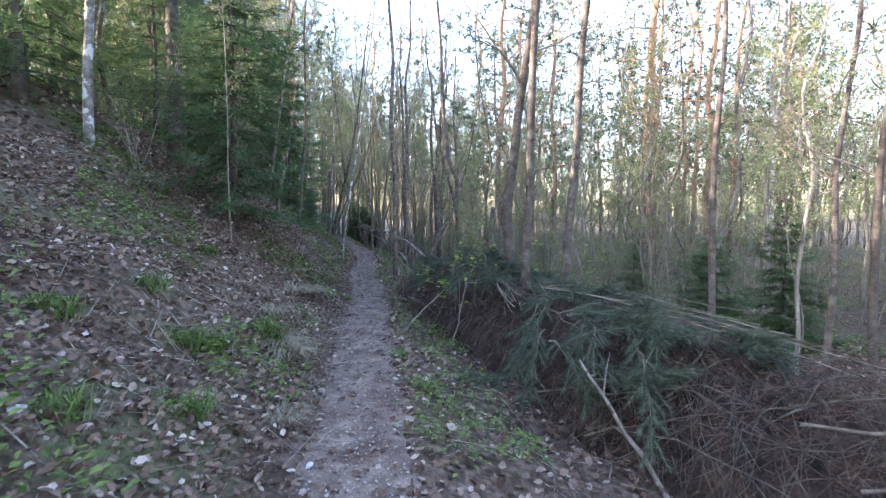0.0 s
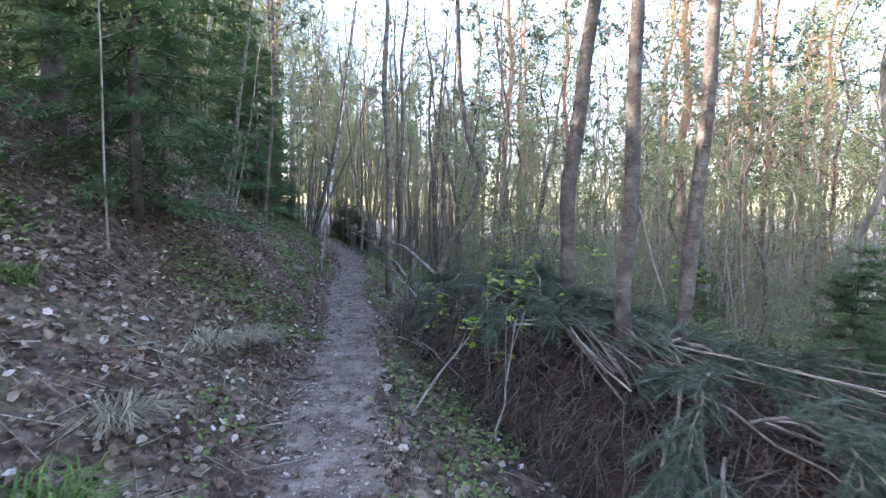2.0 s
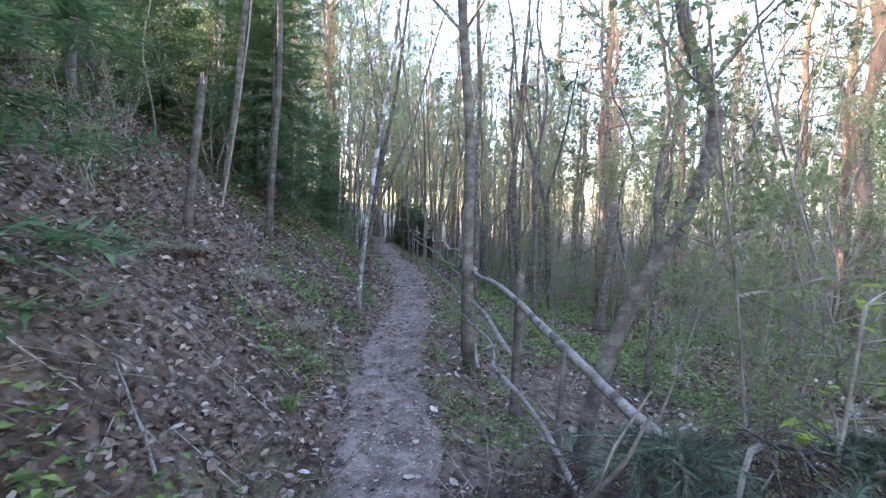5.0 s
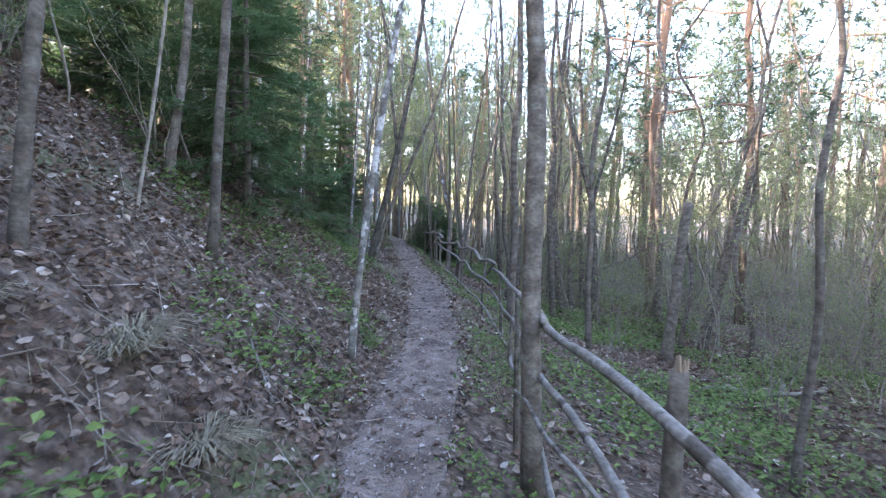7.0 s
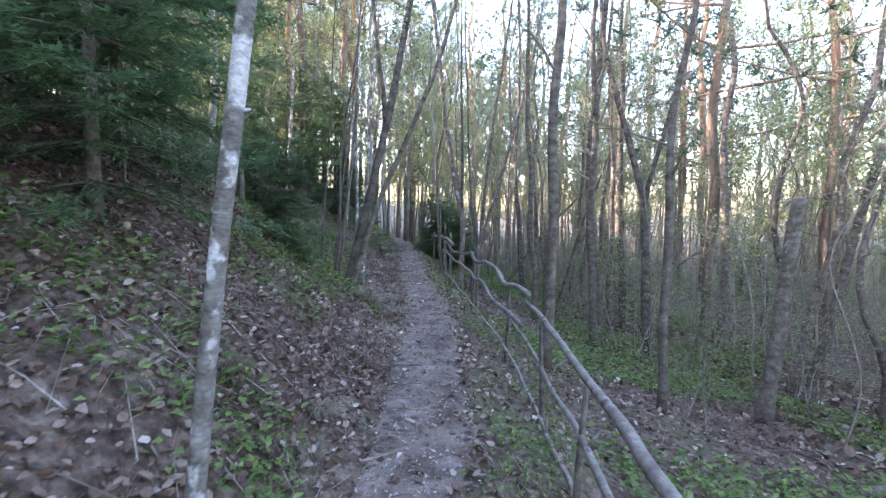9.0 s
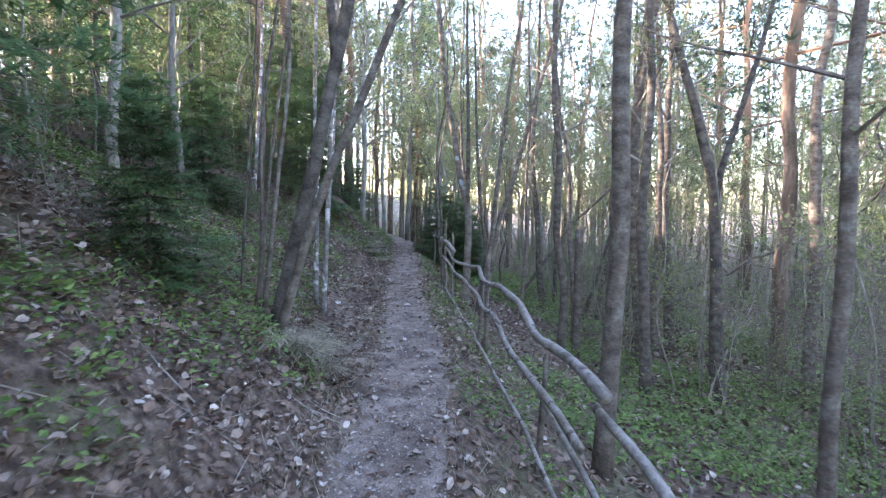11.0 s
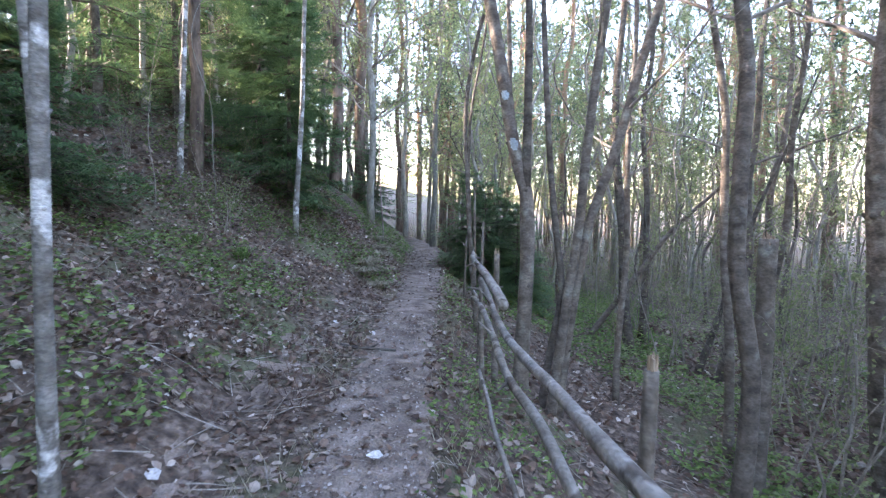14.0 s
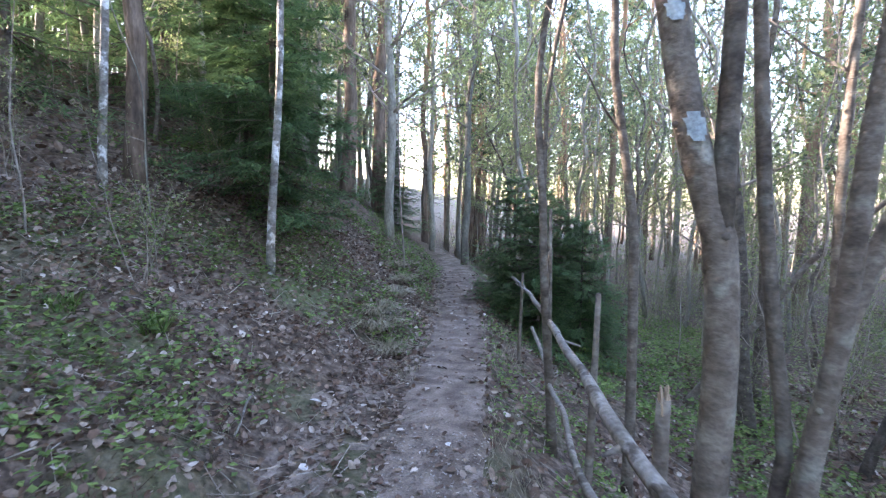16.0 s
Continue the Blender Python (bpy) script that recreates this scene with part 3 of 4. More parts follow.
alder(1.39, 31.3, 0.1, 0.05, 10, 59)
alder(-1.6, 26.6, 0.05, 0.02, 10, 63)
alder(-3.28, 26.5, 0.042, -0.02, 8, 64, fork=(2.0, 0.07, 5), wiggle=0.2)
# third stretch, bank
birch(-6.16, 27.23, 0.052, 0.06, 8, 65)
birch(-7.76, 26.78, 0.055, 0.07, 8, 66)
sapling(-6.1, 30.9, 0.022, -0.04, 4.5, 68)
birch(-9.3, 38.6, 0.13, 0.02, 14, 69)

# ---- conifers with a place of their own ----
pine_protos = [pine(19, 0.17, 71), pine(21, 0.2, 72), pine(17, 0.15, 73), pine(20, 0.18, 74, 220)]
spruce_big = spruce(5.2, 1.45, 75)
spruce_far = spruce(5.6, 1.5, 78, 15, 6, 5, 0.15)
spruce_mid = spruce(3.4, 1.05, 76, 16)
spruce_small = spruce(2.3, 0.8, 77, 14, 10)
random.seed(5)
pine_spots = [(-8.3, 33.2, 1.1), (-8.95, 36.5, 1.15), (3.6, 27.0, 1.25), (-9.3, 31.4, 1.3), (-7.9, 27.3, 0.75), (9.0, 22.0, 1.15), (10.7, 25.3, 1.05), (12.4, 24.9, 0.8), (12.5, 30.5, 1.3), (-7.6, 16.5, 1.1), (-9.2, 41.5, 1.0)]
for k, (x, y, s) in enumerate(pine_spots):
    put(pine_protos[k % 4], x, y, s)
# includes spruces added up the bank, some out of view, to block the sun
for proto, x, y, s in ((spruce_small, -4.05, 18.75, 0.6), (spruce_big, -4.1, 16.0, 0.85), (spruce_big, -4.9, 17.2, 1.0), (spruce_mid, -6.9, 28.4, 1.2), (spruce_small, -8.0, 35.2, 1.0), (spruce_small, -4.3, 31.3, 1.05), (spruce_small, -3.8, 30.5, 1.0), (spruce_small, -3.2, 30.9, 0.95), (spruce_small, -3.6, 31.8, 1.1), (spruce_far, -6.3, 9.0, 1.5), (spruce_far, -7.5, 7.0, 1.5), (spruce_far, -6.8, 19.5, 1.2), (spruce_far, -9.5, 12, 1.6), (spruce_far, -6.6, 15.4, 1.0), (spruce_far, -13, 28, 1.6), (spruce_far, -12, 24, 1.6), (spruce_far, -14.5, 31, 1.7), (spruce_far, -8.2, 16.8, 1.5), (spruce_far, -10.5, 8.5, 1.6), (spruce_far, -11, 20, 1.5), (spruce_far, -9.2, 24, 1.2), (spruce_far, -10.5, 30, 1.2), (spruce_far, -12.5, 15, 1.7), (spruce_far, -12, 34, 1.4), (spruce_far, -7.4, 10.6, 1.5), (spruce_far, -11.5, 31.5, 1.5), (spruce_far, -9.0, 1.5, 1.5), (spruce_far, -10.2, -2.5, 1.6), (spruce_far, -11.6, 4.2, 1.7), (spruce_far, -9.4, 14.3, 1.4), (spruce_far, -11.3, 17.6, 1.6), (spruce_far, -10.0, 22.0, 1.4), (spruce_far, -13.4, 21.5, 1.6), (spruce_far, -5.6, 11.6, 0.9), (spruce_far, -5.9, 13.4, 0.8), (spruce_far, -9.6, 27.2, 1.3), (spruce_far, -12.6, 36.5, 1.5), (spruce_far, -10.2, 34.2, 1.1), (spruce_mid, -8.6, 30.2, 1.2), (spruce_small, 4.4, 9.2, 0.9), (spruce_mid, 6.2, 9.9, 0.8), (spruce_mid, 4.9, 13.4, 0.6), (spruce_far, 9, 19, 0.6), (spruce_far, 8, 36, 0.7)):
    put(proto, x, y, s)
spruce_far.location = on_land(-8.6, 5.0, -0.03)
spruce_big.location = on_land(-3.15, 8.95, -0.03)
spruce_mid.location = on_land(-6.9, 17.6, -0.03)
spruce_small.location = on_land(-7.3, 24.2, -0.03)
pine_protos[0].location = on_land(-10.2, 21.2)
pine_protos[1].location = on_land(16, 33)
pine_protos[2].location = on_land(14, 15)
pine_protos[3].location = on_land(-12, 26)

# ---- the wood beyond ----
alder_protos = []
for k in range(9):
    alder_protos.append(leafy_tree("alder_tree", rnd(9, 13), rnd(0.04, 0.072), rnd(-0.09, 0.09), rnd(-0.06, 0.06), 0.34, 100 + k, limbs=16, leaf_n=4, leaf_size=0.06, sides=6, foliage=M_haze, limb_len=0.15, label="slender grey alder among many, fresh spring leaves", bark=(M_grey, M_alder)[k % 3 == 2], first=0.2, single=False))
bush_protos = []
for k in range(4):
    random.seed(200 + k)
    root = tagged(new("shrub"), "leafless-looking shrub of thin stems with tiny new leaves", "shrub")
    w, lv = Mesh(), Mesh()
    for _ in range(6):
        a = rnd(0, 6.283)
        branch_into(w, lv, Vector((rnd(-.25, .25), rnd(-.25, .25), -0.05)), Vector((math.cos(a) * 0.3, math.sin(a) * 0.3, 1)), rnd(1.2, 3.2), rnd(0.008, 0.018), 1, 3, 0.05)
    tagged(w.make("stemwork", M_twig, root), kind="stuff")
    tagged(lv.make("foliage", M_leaf, root), kind="stuff")
    bush_protos.append(root)
def far_tree(seed, conifer):
    """A tree of the distant wood: trunk, few boughs and an open crown."""
    random.seed(seed)
    h = rnd(15, 20)
    root = new("distant_pine" if conifer else "distant_birch")
    pts, rad = stem(h, rnd(0.1, 0.16), rnd(-0.02, 0.02), 0, 0.15, seed, 8, taper=0.8)
    t = Mesh()
    t.tube(pts, rad, 6, 0)
    t.make("trunk", M_pine if conifer else M_grey, root, smooth=True)
    c, b = Mesh(), Mesh()
    for k in range(44):
        u = rnd(0.3, 1.0) if conifer else rnd(0.16, 1.0)
        w = rnd(0, 6.283)
        ln = rnd(0.5, 1.0) * (2.6 * (1 - u) + 0.5)
        p = pts[0].lerp(pts[-1], u)
        q = p + Vector((math.cos(w), math.sin(w), rnd(0, 0.4))) * ln
        b.tube([p, p.lerp(q, 0.5) + rvec(0.08), q], [0.02, 0.014, 0.006], 3, cap=False)
        for _ in range(23):
            o = p.lerp(q, rnd(0.35, 1.1)) + rvec(0.25)
            if conifer:
                c.blade(o, rvec().normalized(), rvec(), rnd(0.25, 0.5), 0.13)
            else:
                c.leaf(o, rvec().normalized(), rvec().normalized(), rnd(0.12, 0.24), 0.12)
    tagged(b.make("branchwork", M_twig, root), kind="stuff")
    tagged(c.make("crown", M_pineneed if conifer else M_haze, root), kind="stuff")
    return tagged(root, "distant pine in the wood beyond" if conifer else "distant birch in fresh leaf beyond the hollow", "pine tree" if conifer else "birch tree")


far_protos = [far_tree(600 + k, k % 2 == 0) for k in range(8)]
thicket_protos = []
for k in range(4):
    random.seed(700 + k)
    root = tagged(new("thicket_bush"), "pale green bush in the undergrowth of the wood", "bush")
    w, lv = Mesh(), Mesh()
    for _ in range(8):
        a, h = rnd(0, 6.283), rnd(0.8, 3.6)
        p, q = Vector((rnd(-.5, .5), rnd(-.5, .5), -0.05)), Vector((math.cos(a) * 0.7, math.sin(a) * 0.7, h))
        w.tube([p, p.lerp(q, 0.5) + rvec(0.1), q], [0.016, 0.011, 0.004], 3, cap=False)
        for _ in range(15):
            lv.leaf(p.lerp(q, rnd(0.1, 1.05)) + rvec(0.22), rvec().normalized(), rvec().normalized(), rnd(0.05, 0.11), 0.06)
    tagged(w.make("stemwork", M_twig, root), kind="stuff")
    tagged(lv.make("foliage", (M_haze, M_leaf)[k % 2], root), kind="stuff")
    thicket_protos.append(root)
tall_protos = [leafy_tree("birch_tree", 16 + k, 0.11, 0.01 * k, 0, 0.12, 130 + k, limbs=46, leaf_n=5, leaf_size=0.075, sides=7, foliage=M_haze, limb_len=0.13, label="tall grey birch veiled in small spring leaves", bark=M_grey, first=0.15, single=False) for k in range(3)]
random.seed(11)
np.random.seed(11)


def clear(x, y, gap):
    """Whether a spot keeps off the path."""
    return abs(x - path_x(y)) > gap


spots = [(p[0], p[1]) for p in pine_spots]


def scatter(protos, count, box, gap, dist, smin, smax, keep):
    done = tries = 0
    while done < count and tries < count * 40:
        tries += 1
        x, y = rnd(box[0], box[1]), rnd(box[2], box[3])
        if not clear(x, y, gap) or not keep(x, y) or any((x - a) ** 2 + (y - b) ** 2 < dist ** 2 for a, b in spots):
            continue
        spots.append((x, y))
        put(random.choice(protos), x, y, rnd(smin, smax), None, (rnd(-0.05, 0.05), rnd(-0.05, 0.05)))
        done += 1


scatter(tall_protos, 16, (-15, -5, 30, 48), 2.2, 1.6, 0.85, 1.1, lambda x, y: not (x - path_x(y) < 0 and y < 33))
scatter(tall_protos, 14, (-15, -6, 18, 34), 3.6, 1.6, 0.7, 0.95, lambda x, y: True)
scatter(tall_protos, 7, (6, 26, 22, 50), 4.6, 1.8, 0.85, 1.1, lambda x, y: True)
for k, (x, y, h) in enumerate(((-7.0, 32.5, 1.0), (-6.2, 35.6, 1.05), (-8.9, 34.5, 1.1), (-7.9, 38.2, 1.0), (-9.7, 39.2, 1.1), (-5.6, 40.2, 1.1), (-8.3, 43.0, 1.1), (-11.4, 42.0, 1.1), (-10.8, 36.2, 1.1), (-6.7, 45.5, 1.1), (-12.8, 39.5, 1.1), (-13.5, 45, 1.1))):
    put(tall_protos[k % 3], x, y, h)
    spots.append((x, y))
for k, ob in enumerate(tall_protos):
    ob.location = on_land(-1.5 + 4 * k, 44 + k, -0.05)
scatter(alder_protos, 105, (-4, 26, 9, 52), 3.0, 1.0, 0.75, 1.2, lambda x, y: x - path_x(y) > (4.6 if y < 31 else 1.2))
scatter(alder_protos, 26, (4, 20, 0, 14), 3.0, 1.3, 0.75, 1.1, lambda x, y: x > 4.5)
scatter(pine_protos, 60, (4, 40, 8, 60), 6.0, 1.8, 0.8, 1.2, lambda x, y: x - path_x(y) > 9)
scatter(pine_protos, 26, (-20, 6, 36, 60), 2.5, 2.0, 0.85, 1.2, lambda x, y: True)
scatter(pine_protos, 20, (-24, -6, 14, 42), 5.5, 2.0, 0.8, 1.1, lambda x, y: True)
scatter(alder_protos, 34, (-14, 4, 32, 50), 1.4, 1.2, 0.85, 1.25, lambda x, y: True)
scatter(alder_protos, 26, (-16, -4, 8, 40), 4.0, 1.2, 0.6, 1.0, lambda x, y: path_x(y) - x > 3.5)
scatter(pine_protos, 6, (-20, 25, -30, -4), 2.5, 2.5, 0.9, 1.1, lambda x, y: True)
scatter(far_protos, 125, (-30, 60, 42, 95), 2.0, 1.6, 0.8, 1.15, lambda x, y: True)
scatter(far_protos, 85, (22, 65, 2, 60), 2.0, 1.8, 0.8, 1.15, lambda x, y: True)
scatter([spruce_far], 26, (-24, -9.5, 32, 50), 4.0, 1.3, 0.9, 1.5, lambda x, y: True)
scatter(far_protos, 34, (-34, -11, 22, 60), 2.0, 1.8, 0.7, 1.0, lambda x, y: True)
scatter(far_protos, 40, (-40, 40, -40, -8), 2.5, 2.5, 0.8, 1.1, lambda x, y: True)
for k, ob in enumerate(far_protos):
    ob.location = on_land(-16 + 7 * k, 62 + 3 * (k % 2), -0.05)
scatter(far_protos, 110, (-50, 8, 36, 80), 2.0, 1.5, 0.8, 1.1, lambda x, y: True)
for k, ob in enumerate(thicket_protos):
    ob.location = on_land(-5 + 4 * k, 47 + 2 * (k % 2), -0.05)
scatter(thicket_protos, 40, (-22, 34, 38, 66), 1.8, 0.9, 0.7, 1.3, lambda x, y: True)
scatter(thicket_protos, 34, (8, 40, 6, 36), 1.8, 0.9, 0.6, 1.2, lambda x, y: x - path_x(y) > 9)
scatter(thicket_protos, 30, (-24, -8, 14, 45), 1.8, 1.2, 0.5, 0.9, lambda x, y: path_x(y) - x > 6)
scatter(thicket_protos, 26, (-16, -1, 37, 50), 1.5, 0.9, 0.5, 0.9, lambda x, y: True)
scatter(thicket_protos, 24, (-16, -1, 47, 60), 1.5, 0.9, 0.5, 0.9, lambda x, y: True)
scatter(bush_protos, 160, (-2, 20, 8, 45), 2.0, 0.6, 0.6, 1.1, lambda x, y: x - path_x(y) > (3.2 if y < 30 else 1.0))
scatter(bush_protos, 22, (-9, -3, 8, 40), 2.2, 0.7, 0.4, 0.8, lambda x, y: path_x(y) - x > 1.6)
pole_protos = []
for k in range(5):
    pole_protos.append(leafy_tree("sapling", rnd(4, 7), rnd(0.014, 0.024), rnd(-0.1, 0.1), rnd(-0.08, 0.08), 0.3, 850 + k, bark=(M_twig, M_grey)[k % 2], limbs=6, leaf_n=2, leaf_size=0.06, sides=5, single=False, first=0.2, limb_len=0.13, category="sapling", label="thin grey sapling stem standing in the damp hollow"))
random.seed(19)
scatter(pole_protos, 190, (-2, 18, 9, 42), 2.0, 0.45, 0.7, 1.25, lambda x, y: x - path_x(y) > (3.4 if y < 30 else 1.2))
scatter(pole_protos, 45, (-12, -4, 10, 38), 2.0, 0.6, 0.5, 1.0, lambda x, y: path_x(y) - x > 2.4)
for k, ob in enumerate(pole_protos):
    ob.location = on_land(4.2 + 0.9 * k, 11 + 1.7 * k, -0.03)
for k, ob in enumerate(alder_protos):
    ob.location = on_land(9 + 2.1 * k, 40 + 1.3 * (k % 3), -0.05)
for k, ob in enumerate(bush_protos):
    ob.location = on_land(3.6 + 1.1 * k, 16 + 2.5 * k, -0.02)


# ---- bent-pole fence ----
def smooth_line(ctrl, step=0.16, wob=0.02, seed=0):
    """A winding line through a few control points."""
    ctrl = [Vector(c) for c in ctrl]
    out = []
    for i in range(len(ctrl) - 1):
        a, b = ctrl[i], ctrl[i + 1]
        p, q = ctrl[max(0, i - 1)], ctrl[min(len(ctrl) - 1, i + 2)]
        n = max(2, int((b - a).length / step))
        for k in range(n):
            t = k / n
            v = 0.5 * ((2 * a) + (b - p) * t + (2 * p - 5 * a + 4 * b - q) * t * t + (3 * a - p - 3 * b + q) * t ** 3)
            s = v.y * 1.3
            v += Vector((noise.noise((s, seed, 1)), 0, noise.noise((s, seed, 7)))) * wob
            out.append(v)
    out.append(ctrl[-1])
    return out


fence = tagged(new("pole_fence"), "rustic fence of crooked weathered poles along the path", "fence")
fence.location = on_land(-1.0, 13.4)


def rail(ctrl, r0, r1, seed, wob=0.03):
    random.seed(seed)
    pts = smooth_line(ctrl, 0.13, wob, seed)
    n = len(pts)
    m = Mesh()
    rad = [0.66 * (r0 + (r1 - r0) * i / (n - 1)) * (1 + 0.18 * noise.noise((i * 0.35, seed, 0))) for i in range(n)]
    m.tube([p - fence.location for p in pts], rad, 9, 0.12)
    stubs = []
    for _ in range(int(n * 0.13)):
        i = random.randrange(2, n - 2)
        d = Vector((rnd(-1, 1), rnd(-0.4, 0.8), rnd(-0.3, 1))).normalized()
        p = pts[i] - fence.location
        k = Mesh()
        k.tube([p, p + d * (rad[i] + 0.02), p + d * (rad[i] + rnd(0.03, 0.12))], [rad[i] * 0.6, rad[i] * 0.4, rad[i] * 0.22], 5)
        stubs.append(k)
    body = m.make("rail", M_rail, fence, smooth=True)
    for k in stubs:
        k.make("stub", M_rail, body, smooth=True)


rail([(-0.02, 9.6, 0.5), (-0.22, 10.2, 0.62), (-0.39, 10.8, 0.72), (-0.52, 11.5, 0.78), (-0.7, 12.28, 0.83), (-0.85, 13.0, 0.82), (-0.92, 13.7, 0.8)], 0.044, 0.032, 1, 0.025)
rail([(-0.86, 13.0, 0.84), (-0.91, 13.96, 0.79), (-0.98, 15.4, 0.67), (-1.07, 16.8, 0.6), (-1.22, 17.75, 0.6)], 0.036, 0.03, 2, 0.04)
rail([(-0.6, 11.6, 0.42), (-0.77, 12.58, 0.51), (-0.87, 13.02, 0.52), (-0.93, 14.19, 0.42), (-0.97, 15.1, 0.4), (-1.05, 16.3, 0.26), (-1.18, 17.44, 0.26), (-1.42, 18.6, 0.32)], 0.034, 0.022, 3, 0.04)
rail([(-0.8, 12.5, 0.02), (-0.9, 13.84, 0.05), (-0.98, 15.2, 0.0), (-1.04, 16.3, -0.12), (-1.2, 17.5, -0.14), (-1.5, 19.0, -0.06), (-1.84, 20.3, -0.03), (-2.15, 21.5, 0.02), (-2.5, 22.6, 0.1), (-2.82, 23.85, 0.1)], 0.028, 0.018, 4, 0.04)
rail([(-1.2, 17.6, 0.7), (-1.36, 18.4, 0.66), (-1.46, 18.85, 0.62), (-1.55, 19.2, 0.73), (-1.69, 19.75, 0.76), (-1.86, 20.42, 0.69), (-1.96, 20.78, 0.7), (-2.01, 20.98, 0.77), (-2.13, 21.45, 0.72), (-2.34, 22.16, 0.67), (-2.6, 23.05, 0.66), (-2.84, 23.93, 0.76)], 0.042, 0.03, 5, 0.02)
rail([(-1.25, 17.9, 0.34), (-1.42, 18.6, 0.36), (-1.6, 19.4, 0.33), (-1.78, 20.05, 0.46), (-1.95, 20.75, 0.41), (-2.12, 21.42, 0.46), (-2.41, 22.37, 0.5), (-2.6, 23.01, 0.54), (-2.81, 23.82, 0.57), (-2.98, 24.42, 0.5), (-3.15, 25.49, 0.3), (-3.35, 26.7, 0.25), (-3.59, 27.68, 0.36)], 0.036, 0.026, 6, 0.04)
rail([(-2.55, 22.9, 0.78), (-2.7, 23.43, 0.82), (-2.84, 23.92, 0.84), (-2.95, 24.3, 0.85), (-3.06, 24.86, 0.82), (-3.2, 25.8, 0.72), (-3.54, 27.4, 0.68), (-4.05, 29.6, 0.56)], 0.042, 0.028, 7, 0.04)
rail([(-0.2, 9.3, 0.05), (-0.45, 10.2, 0.3), (-0.62, 10.9, 0.42), (-0.72, 11.6, 0.38), (-0.9, 12.6, 0.45), (-1.0, 13.3, 0.35)], 0.024, 0.016, 8, 0.09)
for k, (x, y, h, lx) in enumerate(((-0.45, 10.4, 0.95, 0.05), (-0.98, 13.5, 1.05, -0.02), (-1.02, 15.4, 0.85, 0.06), (-1.08, 16.9, 0.8, -0.05), (-1.42, 18.75, 0.8, 0.05), (-2.02, 21.0, 0.8, 0.08), (-2.8, 23.9, 1.0, -0.03), (-3.33, 26.64, 1.75, -0.02), (-3.05, 25.2, 1.4, 0.02), (-3.8, 28.3, 1.0, 0.03))):
    m = Mesh()
    b = on_land(x, y, -0.15) - fence.location
    m.tube([b + Vector((lx * t * h + 0.012 * noise.noise((t * 5, k, 0)), 0, (h + 0.15) * t)) for t in (0, 0.2, 0.4, 0.6, 0.8, 1)], [0.021, 0.021, 0.02, 0.018, 0.016, 0.012], 8, 0.15)
    m.make("post", M_alder, fence, smooth=True)


# ---- brush pile ----
def pile_height(x, y):
    """Top of the heaped brushwood above the ground, by distance from its spine."""
    s = 1.55 - 0.36 * (y - 6.6) + 0.03 * (y - 6.6) ** 2 * (y < 6.6)
    w = 1.25 + 0.1 * math.sin(y * 1.7)
    u = abs(x - s) / w
    e = min(1, max(0, (y - 1.2) / 2.0)) * min(1, max(0, (10.9 - y) / 1.3))
    if u >= 1 or e <= 0:
        return 0.0
    return (1.02 * (1 - u ** 2.6) * e ** 0.6) * (1 + 0.22 * noise.noise((x * 1.6, y * 1.6, 4)))


def pile_point(x, y, dz=0.0):
    return on_land(x, y, pile_height(x, y) + dz)


pile = tagged(new("brush_pile"), "heap of cut brushwood and green pine branches", "brush pile")
pile.location = on_land(1.5, 6.6)
# filler mound below the twigs, coloured dark for the shaded inside of the heap
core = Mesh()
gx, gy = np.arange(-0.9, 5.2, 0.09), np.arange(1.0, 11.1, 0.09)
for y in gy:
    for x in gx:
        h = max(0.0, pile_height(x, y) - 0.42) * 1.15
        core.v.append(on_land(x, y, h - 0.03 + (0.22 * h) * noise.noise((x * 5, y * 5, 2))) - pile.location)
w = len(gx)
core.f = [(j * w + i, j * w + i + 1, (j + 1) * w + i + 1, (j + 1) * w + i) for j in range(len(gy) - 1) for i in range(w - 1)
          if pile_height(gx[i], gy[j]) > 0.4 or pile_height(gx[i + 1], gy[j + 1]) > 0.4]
core.make("core", M_core_shade, pile, "dark brown filler under the twigs, coloured as the heap's shaded inside")
random.seed(31)


def pile_spot():
    while True:
        y = rnd(1.6, 10.6)
        x = rnd(-0.7, 4.6)
        if pile_height(x, y) > 0.08:
            return x, y


def pile_stick(m, x, y, length, r, az, rise=0.0, lift=0.03):
    pts = []
    for i in range(7):
        s = (i / 6 - 0.4) * length
        px, py = x + math.cos(az) * s, y + math.sin(az) * s
        q = pile_point(px, py, lift + rise * max(0, s)) - pile.location
        q += rvec(0.018)
        if pts:
            q.z = pts[-1].z + max(-0.14, min(0.14, q.z - pts[-1].z))
        pts.append(q)
    m.tube(pts, [r * (1 - 0.11 * i) for i in range(7)], 3 if r < 0.006 else 6, cap=False)
    return pts


for _ in range(40):
    x, y = pile_spot()
    m = Mesh()
    pile_stick(m, x, y, rnd(1.0, 2.4), rnd(0.006, 0.015), rnd(-2.2, -0.2), rnd(-0.1, 0.25))
    m.make("branch", random.choice((M_twig, M_alder, M_dark)), pile, smooth=True)


